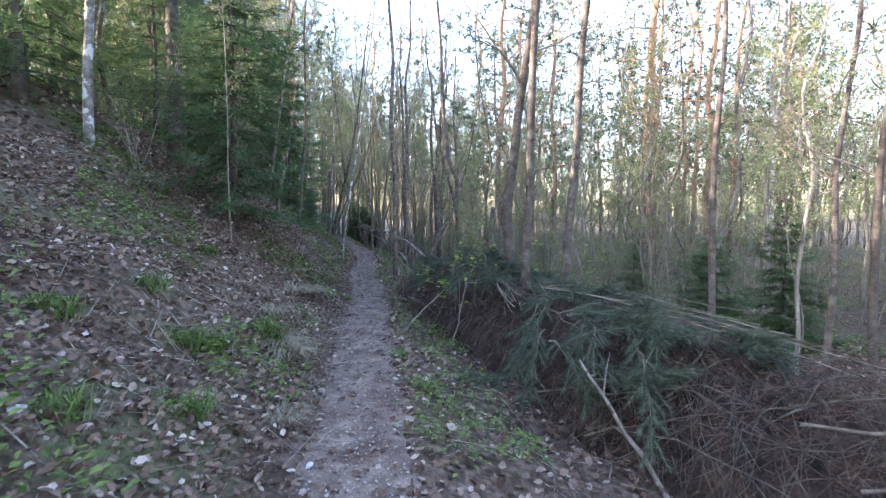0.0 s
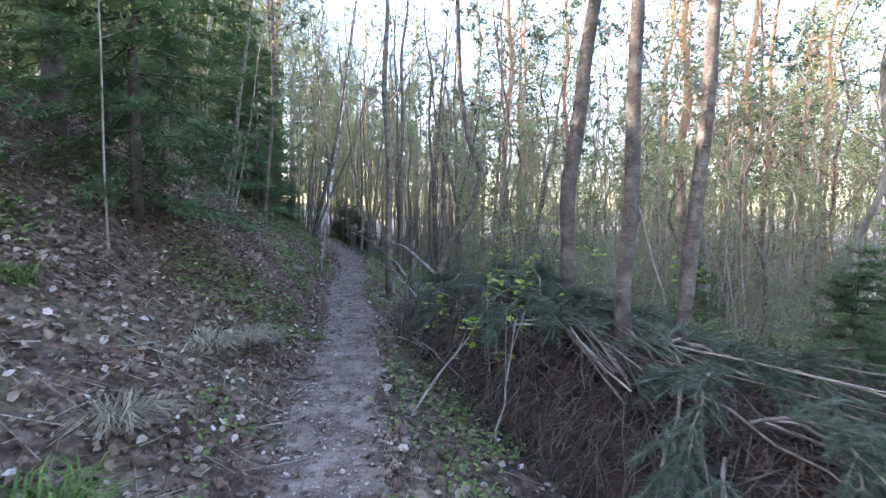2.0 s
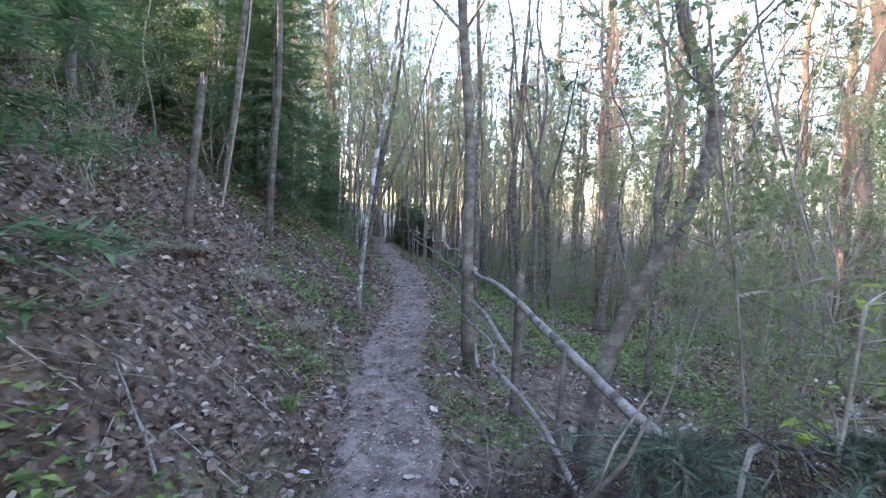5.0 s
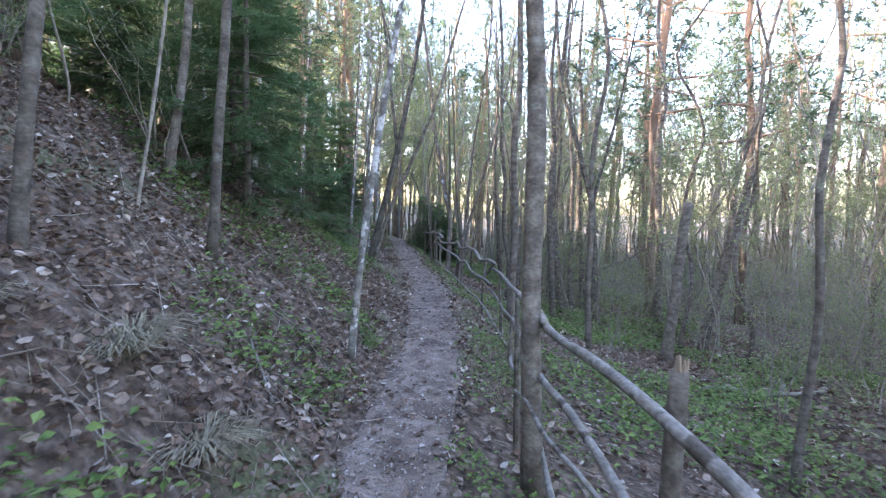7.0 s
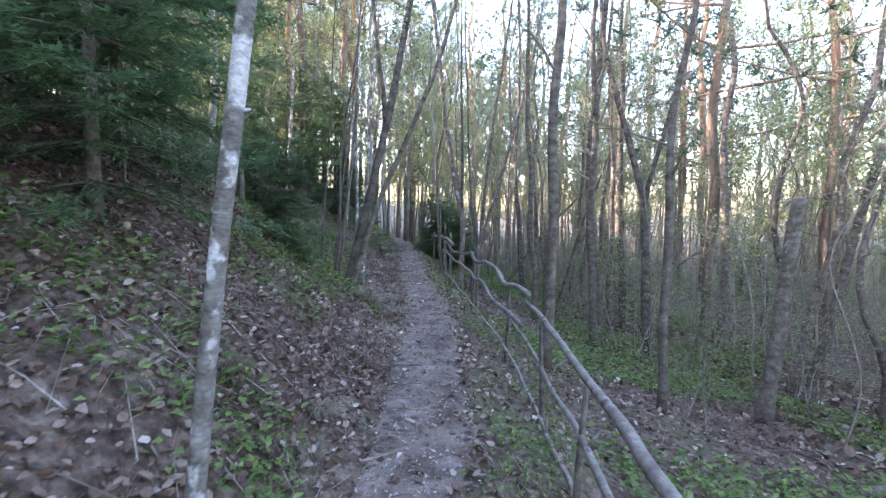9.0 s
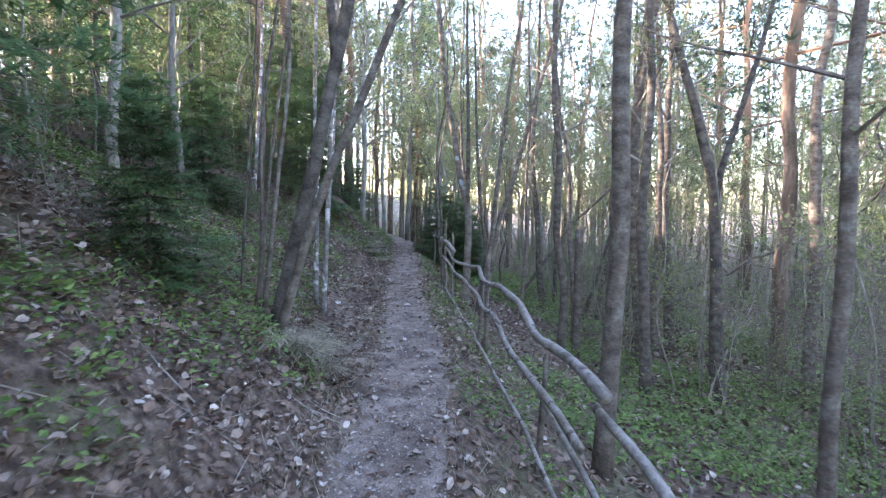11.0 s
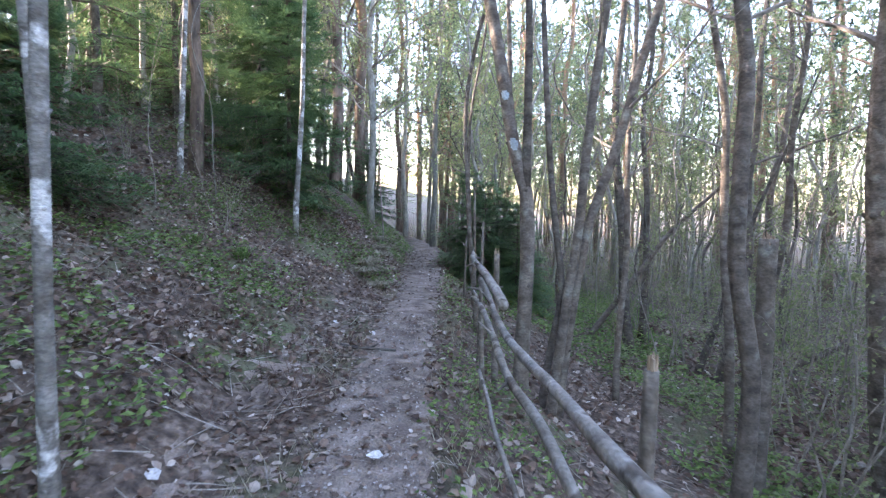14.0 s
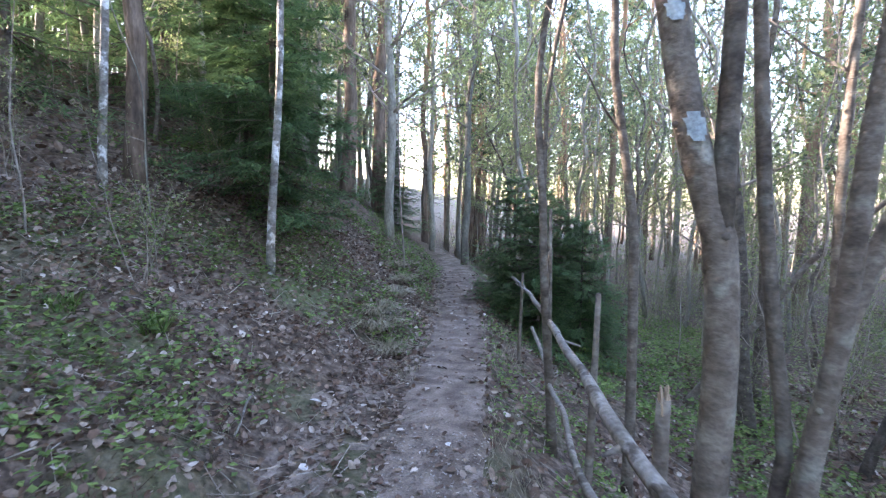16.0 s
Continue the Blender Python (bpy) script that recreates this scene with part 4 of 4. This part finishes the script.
def propped(x0, y0, z0, x1, y1, z1, r, seed, material=M_rail, forks=True, sag=0.0):
    """A single bare stick that leans or lies on the heap."""
    random.seed(seed)
    m = Mesh()
    a, b = Vector((x0, y0, z0)) - pile.location, Vector((x1, y1, z1)) - pile.location
    pts = [a.lerp(b, t / 7) + rvec(0.012) + Vector((0, 0, sag * math.sin(t / 7 * math.pi))) for t in range(8)]
    m.tube(pts, [r * (1 - 0.07 * t) for t in range(8)], 6, 0.1)
    for t in (3, 5, 6) if forks else ():
        d = (b - a).normalized() + rvec(0.5)
        m.tube([pts[t], pts[t] + d * 0.1 + rvec(0.01), pts[t] + d * rnd(0.15, 0.3)], [r * 0.5, r * 0.35, r * 0.15], 4)
    m.make("branch", material, pile, "bare stick on the heap", smooth=True)


propped(-0.5, 7.2, 0.0, 0.37, 8.8, 0.62, 0.011, 1)
propped(0.52, 7.9, -0.3, 0.46, 8.2, 0.42, 0.017, 2)
propped(0.75, 7.2, -0.35, 0.8, 7.6, 0.35, 0.012, 3)
propped(1.35, 4.1, -0.45, 0.95, 4.9, 0.3, 0.02, 4)
propped(0.1, 7.2, -0.2, 0.3, 7.6, 0.6, 0.009, 5)
propped(0.93, 6.55, -0.45, 1.0, 6.75, 0.1, 0.014, 6)
propped(1.25, 5.2, -0.5, 1.15, 5.6, 0.25, 0.013, 8)
propped(-0.1, 8.3, -0.15, 0.3, 8.8, 0.75, 0.01, 7)
# a sheaf of slim cut stems laid along the top, butts towards the path
for k in range(18):
    random.seed(340 + k)
    o = rnd(0, 0.55)
    propped(0.66 + o * 0.7 + rnd(-.06, .06), 6.75 + rnd(-.25, .15), 0.38 + rnd(-.1, .14), 0.5 + o + rnd(-.1, .1), 8.5 + rnd(-.3, .4), 0.62 + rnd(-.06, .1), rnd(0.004, 0.008), 340 + k, random.choice((M_twig, M_alder, M_dark)), k % 4 == 0, 0.06)
# long thin poles running along the crest towards the open ground
for k in range(10):
    random.seed(380 + k)
    o = rnd(-0.3, 0.3)
    propped(1.15 + o, 7.3 + rnd(-.4, .3), 0.5 + rnd(-.06, .1), 2.5 + o + rnd(-.7, 1.1), 4.7 + rnd(-.8, .9), 0.36 + rnd(-.1, .12), rnd(0.004, 0.009), 380 + k, random.choice((M_twig, M_dark, M_alder)), True, rnd(0.02, 0.12))
random.seed(33)
tw = Mesh()
for _ in range(2300):
    x, y = pile_spot()
    pile_stick(tw, x, y, rnd(0.35, 1.3), rnd(0.002, 0.005), rnd(0, 6.283), rnd(-0.4, 0.35), rnd(-0.25, 0.05))
for _ in range(700):
    x, y = pile_spot()
    top = pile_point(x, y, rnd(-0.1, 0.05)) - pile.location
    foot = top + Vector((rnd(-0.5, 0.25), rnd(-0.4, 0.3), -rnd(0.3, 0.8)))
    tw.tube([top, top.lerp(foot, 0.35) + rvec(0.05), top.lerp(foot, 0.7) + rvec(0.05), foot], [0.004, 0.0035, 0.003, 0.002], 3, cap=False)
tagged(tw.make("brushwood", M_dark, pile, "tangle of thin bare twigs"), kind="stuff")


def bough(x, y, az, length, seed, lift=0.06):
    """A cut pine bough draped over the heap: a stem with side shoots, each a plume of forward-swept needles."""
    random.seed(seed)
    wood, need = Mesh(), Mesh()
    line, n = [], 8
    for i in range(n + 1):
        u = i / n * length
        px, py = x + math.cos(az) * u, y + math.sin(az) * u
        q = pile_point(px, py, lift + 0.05 * math.sin(i / n * math.pi)) - pile.location + rvec(0.01)
        if line:
            q.z = line[-1].z + max(-0.1, min(0.03, q.z - line[-1].z))
        line.append(q)
    wood.tube(line, [0.011 * (1 - 0.09 * i) for i in range(n + 1)], 5, cap=False)
    for i in range(2, n + 1):
        d = (line[i] - line[i - 1]).normalized()
        side = d.cross(Vector((0, 0, 1))).normalized()
        for sgn in (-1, 1, 0) if i < n else (0, -0.5, 0.5):
            sd = (d + side * sgn * rnd(0.5, 0.9) + Vector((0, 0, rnd(-0.15, 0.3)))).normalized()
            p, sl = line[i].copy(), rnd(0.16, 0.34) * (1.1 - 0.4 * i / n)
            steps = 24
            shoot = [p.copy()]
            for k in range(steps):
                sd = (sd + Vector((0, 0, -0.012))).normalized()
                p = p + sd * sl / steps
                if k % 6 == 5:
                    shoot.append(p.copy())
                for _ in range(5):
                    nd = (sd * 0.8 + rvec(0.36)).normalized()
                    need.blade(p, nd, rvec(), rnd(0.05, 0.09), 0.0046)
            wood.tube(shoot, [0.004] * len(shoot), 3, cap=False)
    b = wood.make("pine_bough", M_twig, pile, "cut green pine bough")
    tagged(need.make("needles", M_cut, b), kind="stuff")


for k in range(92):
    random.seed(3500 + k)
    while True:
        x, y = pile_spot()
        if pile_height(x, y) > 0.35 and (5.0 < y < 7.3 and x > 0.75 or y > 7.9 and pile_height(x, y) > 0.6 or y < 5 and random.random() < 0.08):
            break
    bough(x, y, rnd(-2.3, -0.6) if random.random() < 0.85 else rnd(0, 6.28), rnd(0.45, 0.8), 3600 + k, rnd(0.0, 0.1))
dead = Mesh()
for _ in range(8000):
    x, y = pile_spot()
    p = pile_point(x, y, -abs(random.gauss(0, 0.16))) - pile.location
    d = Vector((rnd(-1, 1), rnd(-1, 1), rnd(-0.9, 0.1))).normalized()
    for _ in range(5):
        dead.blade(p + rvec(0.03), (d + rvec(0.4)).normalized(), rvec(), rnd(0.04, 0.12), 0.006)
tagged(dead.make("dead_needles", M_dead, pile, "rust-brown dead needles and bracken"), kind="stuff")


def maple_shoot(x, y, h, lean, seed):
    """A young maple: thin stem, paired twigs and broad fresh leaves of five lobes."""
    random.seed(seed)
    root = tagged(new("maple_sapling"), "young maple with fresh yellow-green lobed leaves", "sapling")
    pts, rad = stem(h, 0.009, lean, rnd(-0.15, 0.1), 0.08, seed, 12, taper=0.7)
    t = Mesh()
    t.tube(pts, rad, 5, 0.05)
    t.make("trunk", M_twig, root, smooth=True)
    wood, lv = Mesh(), Mesh()
    for i in range(5, 13):
        for _ in range(2):
            a = rnd(0, 6.283)
            d = Vector((math.cos(a), math.sin(a), rnd(0.1, 0.6))).normalized()
            ln = rnd(0.12, 0.4)
            q = pts[i] + d * ln
            wood.tube([pts[i], pts[i].lerp(q, 0.5) + rvec(0.01), q], [0.004, 0.003, 0.002], 4, cap=False)
            for _ in range(4):
                o = pts[i].lerp(q, rnd(0.6, 1.1)) + rvec(0.03)
                nrm = (Vector((0, 0, 1)) + rvec(0.35)).normalized()
                a0 = rnd(0, 6.283)
                size = rnd(0.035, 0.07)
                for w, f in ((-1.25, 0.6), (-0.65, 0.85), (0, 1.0), (0.65, 0.85), (1.25, 0.6)):
                    e = Vector((math.cos(a0 + w), math.sin(a0 + w), 0))
                    e = (e - nrm * e.dot(nrm)).normalized()
                    lv.leaf(o, e, nrm, size * f, size * 0.5, 0.12)
    tagged(wood.make("branchwork", M_twig, root), kind="stuff")
    tagged(lv.make("foliage", M_maple, root), kind="stuff")
    return stand(root, x, y)


for k, (x, y, h, lean) in enumerate(((0.25, 9.6, 1.5, 0.1), (0.75, 9.75, 1.7, 0.15), (1.5, 9.9, 1.6, 0.1), (0.75, 8.35, 1.35, -0.1), (-0.15, 9.1, 0.8, 0.15), (1.9, 10.6, 1.5, 0.2), (0.2, 8.2, 1.1, -0.05), (2.6, 9.4, 1.6, 0.0))):
    maple_shoot(x, y, h, lean, 300 + k)

# ---- dead branches heaped at the end of the fence ----
heap = tagged(new("branch_heap"), "tangle of dead grey branches heaped at the fence end", "branch heap")
heap.location = on_land(-0.2, 9.9)
for k in range(34):
    random.seed(640 + k)
    x, y = -0.2 + random.gauss(0, 0.28), 9.9 + random.gauss(0, 0.5)
    p = on_land(x, y, rnd(0.0, 0.3)) - heap.location
    d = Vector((rnd(-0.9, 1), rnd(-1, 1), rnd(0.0, 0.9))).normalized()
    ln, r = rnd(0.5, 1.2), rnd(0.005, 0.016)
    pts = [p.copy()]
    for i in range(7):
        d = (d + rvec(0.2) + Vector((0, 0, -0.08))).normalized()
        p = p + d * ln / 7
        floor = land(p.x + heap.location.x, p.y + heap.location.y) - heap.location.z + 0.02
        p.z = max(p.z, floor)
        pts.append(p.copy())
    m = Mesh()
    m.tube(pts, [r * (1 - 0.1 * i) for i in range(8)], 6, 0.15)
    for i in (3, 5):
        e = (d + rvec(0.7)).normalized()
        m.tube([pts[i], pts[i] + e * 0.12, pts[i] + e * rnd(0.2, 0.35) + rvec(0.03)], [r * 0.5, r * 0.35, r * 0.15], 4)
    m.make("branch", random.choice((M_twig, M_rail, M_dark, M_alder)), heap, smooth=True)
tw = Mesh()
random.seed(690)
for _ in range(260):
    a = on_land(-0.2 + random.gauss(0, 0.35), 9.8 + random.gauss(0, 0.6), rnd(0, 0.45)) - heap.location
    b = a + Vector((rnd(-0.3, 0.3), rnd(-0.3, 0.3), rnd(-0.25, 0.2)))
    tw.tube([a, a.lerp(b, 0.5) + rvec(0.04), b], [0.003, 0.0025, 0.0015], 3, cap=False)
tagged(tw.make("brushwood", M_twig, heap, "fine dead twigs"), kind="stuff")

# ---- fallen wood ----
def stick(name, x, y, length, r, az, label, seed, lift=0.0, material=None):
    random.seed(seed)
    m = Mesh()
    pts = []
    for i in range(9):
        s = (i / 8 - 0.5) * length
        px, py = x + math.cos(az) * s + 0.02 * noise.noise((i * .6, seed, 0)) * length, y + math.sin(az) * s
        pts.append(on_land(px, py, r * 0.8 + lift * i / 8 + 0.01))
    o = pts[4].copy()
    m.tube([p - o for p in pts], [r * (1 - 0.06 * i) for i in range(9)], 7, 0.15)
    p = pts[5] - o
    m.tube([p, p + Vector((rnd(-1, 1) * length * .1, rnd(-1, 1) * length * .1, length * 0.06))], [r * 0.6, r * 0.3], 5)
    ob = m.make(name, material or M_dark, smooth=True)
    ob.location = o
    return tagged(ob, label, "stick")


stick("fallen_stick", -1.36, 8.0, 0.3, 0.014, 0.5, "short dark stick at the edge of the path", 1)
stick("fallen_stick", -3.95, 24.4, 0.6, 0.02, 0.1, "dark broken stick lying across the path", 2)
stick("fallen_stick", -5.1, 25.4, 0.6, 0.01, -1.1, "thin pale stick on the leafy bank", 3, 0.1, M_rail)
stick("fallen_stick", -2.9, 11.0, 0.7, 0.012, 0.6, "thin stick among fallen leaves on the bank", 4)
stick("fallen_stick", -2.3, 17.5, 0.3, 0.008, 0.2, "small twig on the path", 5)
stick("fallen_log", 3.0, 18.5, 2.2, 0.06, 0.3, "grey fallen trunk in the wet hollow", 6, 0, M_rail)
stick("fallen_log", 3.0, 29.8, 5.5, 0.06, 0.3, "long fallen trunk leaning across the hollow", 8, 2.6, M_alder)
stick("fallen_log", 3.4, 14.3, 1.6, 0.05, 0.5, "grey fallen branch in the hollow", 10, 0, M_rail)
stick("fallen_stick", -4.6, 24.8, 0.5, 0.012, 2.3, "thin grey stick at the foot of the bank", 12)
stick("fallen_stick", -2.6, 13.2, 0.7, 0.01, 2.2, "pale stick sloping down the leafy bank", 13, 0.05, M_rail)
stick("fallen_stick", -2.2, 9.8, 0.6, 0.009, 2.4, "thin stick sloping down the leafy bank", 14, 0.04, M_rail)
stick("fallen_log", 0.95, 26.5, 0.7, 0.045, 0.2, "short pale log end in the hollow", 15, 0, M_rail)
stick("fallen_stick", -3.0, 16.2, 0.8, 0.01, 1.1, "thin stick on the bank", 11, 0.1)


# ---- grass ----
def tuft(material, name, label, seed, n=90, h=0.3, flop=0.9):
    random.seed(seed)
    m = Mesh()
    for _ in range(n):
        a = rnd(0, 6.283)
        d = Vector((math.cos(a) * flop, math.sin(a) * flop, 1)).normalized()
        p = Vector((rnd(-.07, .07), rnd(-.07, .07), -0.01))
        l = h * rnd(0.5, 1.1)
        s = Vector((-math.sin(a), math.cos(a), 0)) * 0.003
        q1 = p + d * l * 0.5
        q2 = q1 + (d + Vector((math.cos(a) * flop * .6, math.sin(a) * flop * .6, -0.9))).normalized() * l * 0.5
        i = len(m.v)
        m.v += [p - s, p + s, q1 + s, q1 - s, q2]
        m.f += [(i, i + 1, i + 2, i + 3), (i + 3, i + 2, i + 4)]
    return tagged(m.make(name, material), label, "grass tuft", "grass tufts on the bank")


green_tuft = tuft(M_grass, "grass_tuft", "fresh green grass tuft on the bank", 401, 80, 0.24, 0.7)
straw_tuft = tuft(M_straw, "withered_grass_tuft", "pale withered grass tuft hanging over the bank edge", 402, 260, 0.42, 1.3)
random.seed(403)
for x, y, s in ((-1.55, 3.7, 1.0), (-1.7, 5.5, 1.2), (-1.62, 5.42, 1.0), (-2.5, 4.1, 1.0), (-2.38, 4.95, 1.0), (-1.97, 4.6, 1.1), (-1.85, 4.75, 0.9), (-0.5, 5.95, 0.7), (-0.25, 5.2, 0.8), (-3.3, 4.4, 1.1), (-2.7, 6.8, 0.8), (-1.9, 3.2, 0.9), (-1.5, 9.3, 0.6), (-2.0, 10.9, 0.6), (-2.35, 14.9, 0.7), (-5.97, 25.57, 1.0), (-6.3, 25.2, 0.8)):
    put(green_tuft, x, y, s * 1.35, sink=0)
for x, y, s in ((-1.47, 5.25, 1.2), (-1.55, 5.38, 1.1), (-1.85, 8.0, 1.1), (-1.9, 7.4, 1.1), (-2.1, 8.6, 0.7), (-2.95, 12.5, 1.1), (-2.85, 12.3, 0.9), (-2.4, 12.2, 0.9), (-3.2, 19.15, 1.3), (-3.1, 19.3, 1.1), (-3.35, 19.75, 1.0), (-3.25, 19.0, 1.0), (-5.0, 27.5, 1.1), (-5.25, 27.75, 1.3), (-5.35, 28.0, 1.2), (-5.5, 29.0, 1.1), (-5.75, 29.8, 1.0), (-6.1, 30.4, 1.1), (-2.5, 15.9, 0.6), (-3.1, 11.8, 0.8), (-1.2, 4.2, 0.7)):
    put(straw_tuft, x, y, s, sink=0)
green_tuft.location = on_land(-2.6, 4.1)
straw_tuft.location = on_land(-1.85, 6.2)

# ---- leaf litter and herbs ----
random.seed(501)
np.random.seed(501)


def litter(name, count, box, size, keep, material=M_litter, label="", lift=0.05, flat=0.62):
    m = Mesh()
    done = 0
    while done < count:
        x, y = rnd(box[0], box[1]), rnd(box[2], box[3])
        x += path_x(y)
        if not keep(x, y):
            continue
        done += 1
        nrm = (Vector((0, 0, 1)) + rvec(flat)).normalized()
        a = rnd(0, 6.283)
        d = Vector((math.cos(a), math.sin(a), 0))
        d = (d - nrm * d.dot(nrm)).normalized()
        l = size * rnd(0.5, 1.35)
        m.dry_leaf(on_land(x, y, rnd(0.004, lift)), d, nrm, l, l * rnd(0.5, 0.9), rnd(-0.15, 0.4))
    return tagged(m.make(name, material), label, "leaf litter", kind="stuff")


def pale_leaf(x, y, size, seed):
    """One broad bleached leaf lying on the ground."""
    random.seed(seed)
    m = Mesh()
    nrm = (Vector((0, 0, 1)) + rvec(0.25)).normalized()
    d = rvec()
    d = (d - nrm * d.dot(nrm)).normalized()
    m.dry_leaf(Vector((0, 0, 0)), d, nrm, size, size * 0.7, 0.15)
    ob = m.make("pale_leaf", M_pale)
    ob.location = on_land(x, y, 0.03)
    return tagged(ob, "single bleached leaf lying curled on the ground", "fallen leaf", "bleached leaves")


for k, (x, y) in enumerate(((-2.77, 20.77), (-2.23, 13.44), (-1.96, 3.08), (-0.9, 3.74), (-0.51, 5.18), (-1.11, 3.64), (-2.3, 4.0), (-1.3, 4.5), (-1.9, 8.9), (-2.1, 9.3), (-2.0, 8.5), (-1.7, 9.0), (-2.4, 9.6), (-1.75, 10.4), (-4.1, 25.0), (-3.9, 25.8), (-4.6, 25.2), (-3.9, 22.0), (-2.7, 12.2), (-2.9, 16.0), (-3.1, 22.6), (0.35, 6.9), (0.1, 7.3), (-4.9, 26.0), (-2.3, 7.9))):
    pale_leaf(x, y, 0.055 + 0.018 * (k % 3), 5200 + k)


def bank_side(x, y):
    d = path_x(y) - x
    bare = 0.3 + 0.7 * (d > (1.1 if 20 < y < 27 else 0.42))
    return random.random() < bare * (0.75 + 0.5 * noise.noise((x * 0.9, y * 0.9, 9)))


def hollow_side(x, y):
    return random.random() < 0.7 + 0.6 * noise.noise((x * 0.8, y * 0.8, 6))


litter("leaf_litter", 76000, (-4.0, -0.3, 1.2, 32), 0.05, bank_side, label="brown and grey fallen leaves covering the bank")
litter("leaf_litter", 13000, (-10, -4, 3, 38), 0.1, lambda x, y: True, label="dry brown leaves on the upper bank")
litter("leaf_litter", 26000, (0.3, 4.5, 1.2, 32), 0.06, hollow_side, label="brown fallen leaves on the slope to the hollow")
litter("leaf_litter", 9500, (-0.95, 0.4, 1.5, 34), 0.05, lambda x, y: random.random() < 0.25 + 1.2 * abs(x - path_x(y)) ** 1.5, label="scattered dry leaves on the path", lift=0.012, flat=0.2)
litter("leaf_litter", 12000, (4.2, 9, 8, 34), 0.11, hollow_side, label="wet brown leaves over the floor of the hollow")
litter("path_debris", 14000, (-0.36, 0.36, 1.5, 26), 0.02, lambda x, y: True, M_chip, "crumbled leaf scraps and grit on the path", 0.01, 0.3)


def herbs(name, clumps, box, keep, label, leaf=0.045, material=M_herb, n=9, tall=0.12):
    m = Mesh()
    done = 0
    while done < clumps:
        x, y = rnd(box[0], box[1]), rnd(box[2], box[3])
        x += path_x(y)
        if not keep(x, y):
            continue
        done += 1
        for _ in range(random.randrange(3, n)):
            px, py = x + random.gauss(0, 0.06), y + random.gauss(0, 0.06)
            p = on_land(px, py, rnd(0.01, tall))
            a = rnd(0, 6.283)
            d = Vector((math.cos(a), math.sin(a), rnd(-0.1, 0.5))).normalized()
            m.leaf(p, d, (Vector((0, 0, 1)) + rvec(0.4)).normalized(), leaf * rnd(0.6, 1.4), leaf * rnd(0.4, 0.8))
    return tagged(m.make(name, material), label, "undergrowth", kind="stuff")


herbs("herb_growth", 6200, (-4.5, -0.5, 2, 34), lambda x, y: not (19.5 < y < 27.5 and path_x(y) - x < 1.15) and noise.noise((x * 0.7, y * 0.7, 2)) > (0.0 if y < 7 else 0.12 if y < 20 else -0.2), "small green herbs among the leaves on the bank", 0.052, M_herb, 11, 0.15)
herbs("herb_growth", 1800, (0.36, 1.3, 2, 33), lambda x, y: noise.noise((x * 1.0, y * 1.0, 3)) > -0.15, "low green herbs edging the path", 0.04, M_herb, 10, 0.13)
herbs("herb_growth", 7500, (1.4, 9, 9, 38), lambda x, y: noise.noise((x * 0.35, y * 0.35, 5)) > -0.05, "green carpet of spring plants in the hollow", 0.07, M_herb, 9, 0.2)
herbs("herb_growth", 5200, (3, 17, 9, 42), lambda x, y: noise.noise((x * 0.3, y * 0.3, 8)) > -0.15, "knee-high pale green growth across the hollow", 0.075, M_leaf, 9, 0.6)
grass = Mesh()
for _ in range(16000):
    y = rnd(1.5, 33)
    side = random.random()
    x = path_x(y) + (rnd(0.3, 0.75) if side < 0.35 else -rnd(0.3, 0.6) if side < 0.6 else -rnd(0.5, 3.5))
    if noise.noise((x * 1.3, y * 0.9, 12)) < 0.08:
        continue
    a = rnd(0, 6.283)
    grass.blade(on_land(x, y, -0.005), Vector((math.cos(a) * 0.6, math.sin(a) * 0.6, 1)).normalized(), rvec(), rnd(0.05, 0.16), 0.006)
tagged(grass.make("verge_grass", M_straw), "short withered grass along the path edges", "grass", kind="stuff")

twigs = Mesh()
random.seed(801)
for _ in range(3800):
    y = rnd(1.5, 32)
    x = path_x(y) + (-rnd(0.3, 4.0) if random.random() < 0.7 else rnd(0.35, 3.5))
    a, l, r = rnd(0, 6.283), rnd(0.08, 0.5), rnd(0.0015, 0.005)
    ends = [on_land(x + math.cos(a) * l * t, y + math.sin(a) * l * t, 0.02 + 0.02 * random.random()) for t in (0, 0.5, 1)]
    twigs.tube(ends, [r, r * 0.8, r * 0.4], 3, cap=False)
tagged(twigs.make("twig_litter", M_twig), "thin fallen twigs strewn over the leaves", "twigs", kind="stuff")
dry = Mesh()
for _ in range(520):
    y = rnd(2, 31)
    x = path_x(y) - 0.4 - abs(random.gauss(0, 1.1))
    if noise.noise((x * 0.8, y * 0.8, 21)) < 0.0:
        continue
    for _ in range(26):
        a = rnd(0, 6.283)
        dry.blade(on_land(x + random.gauss(0, 0.07), y + random.gauss(0, 0.07), 0.0), Vector((math.cos(a) * 1.1 + 0.5, math.sin(a) * 1.1, rnd(0.15, 0.9))).normalized(), Vector((0, 0, 1)), rnd(0.1, 0.28), 0.006)
tagged(dry.make("withered_bracken", M_dead), "rust-brown withered bracken fronds on the bank", "bracken", kind="stuff")
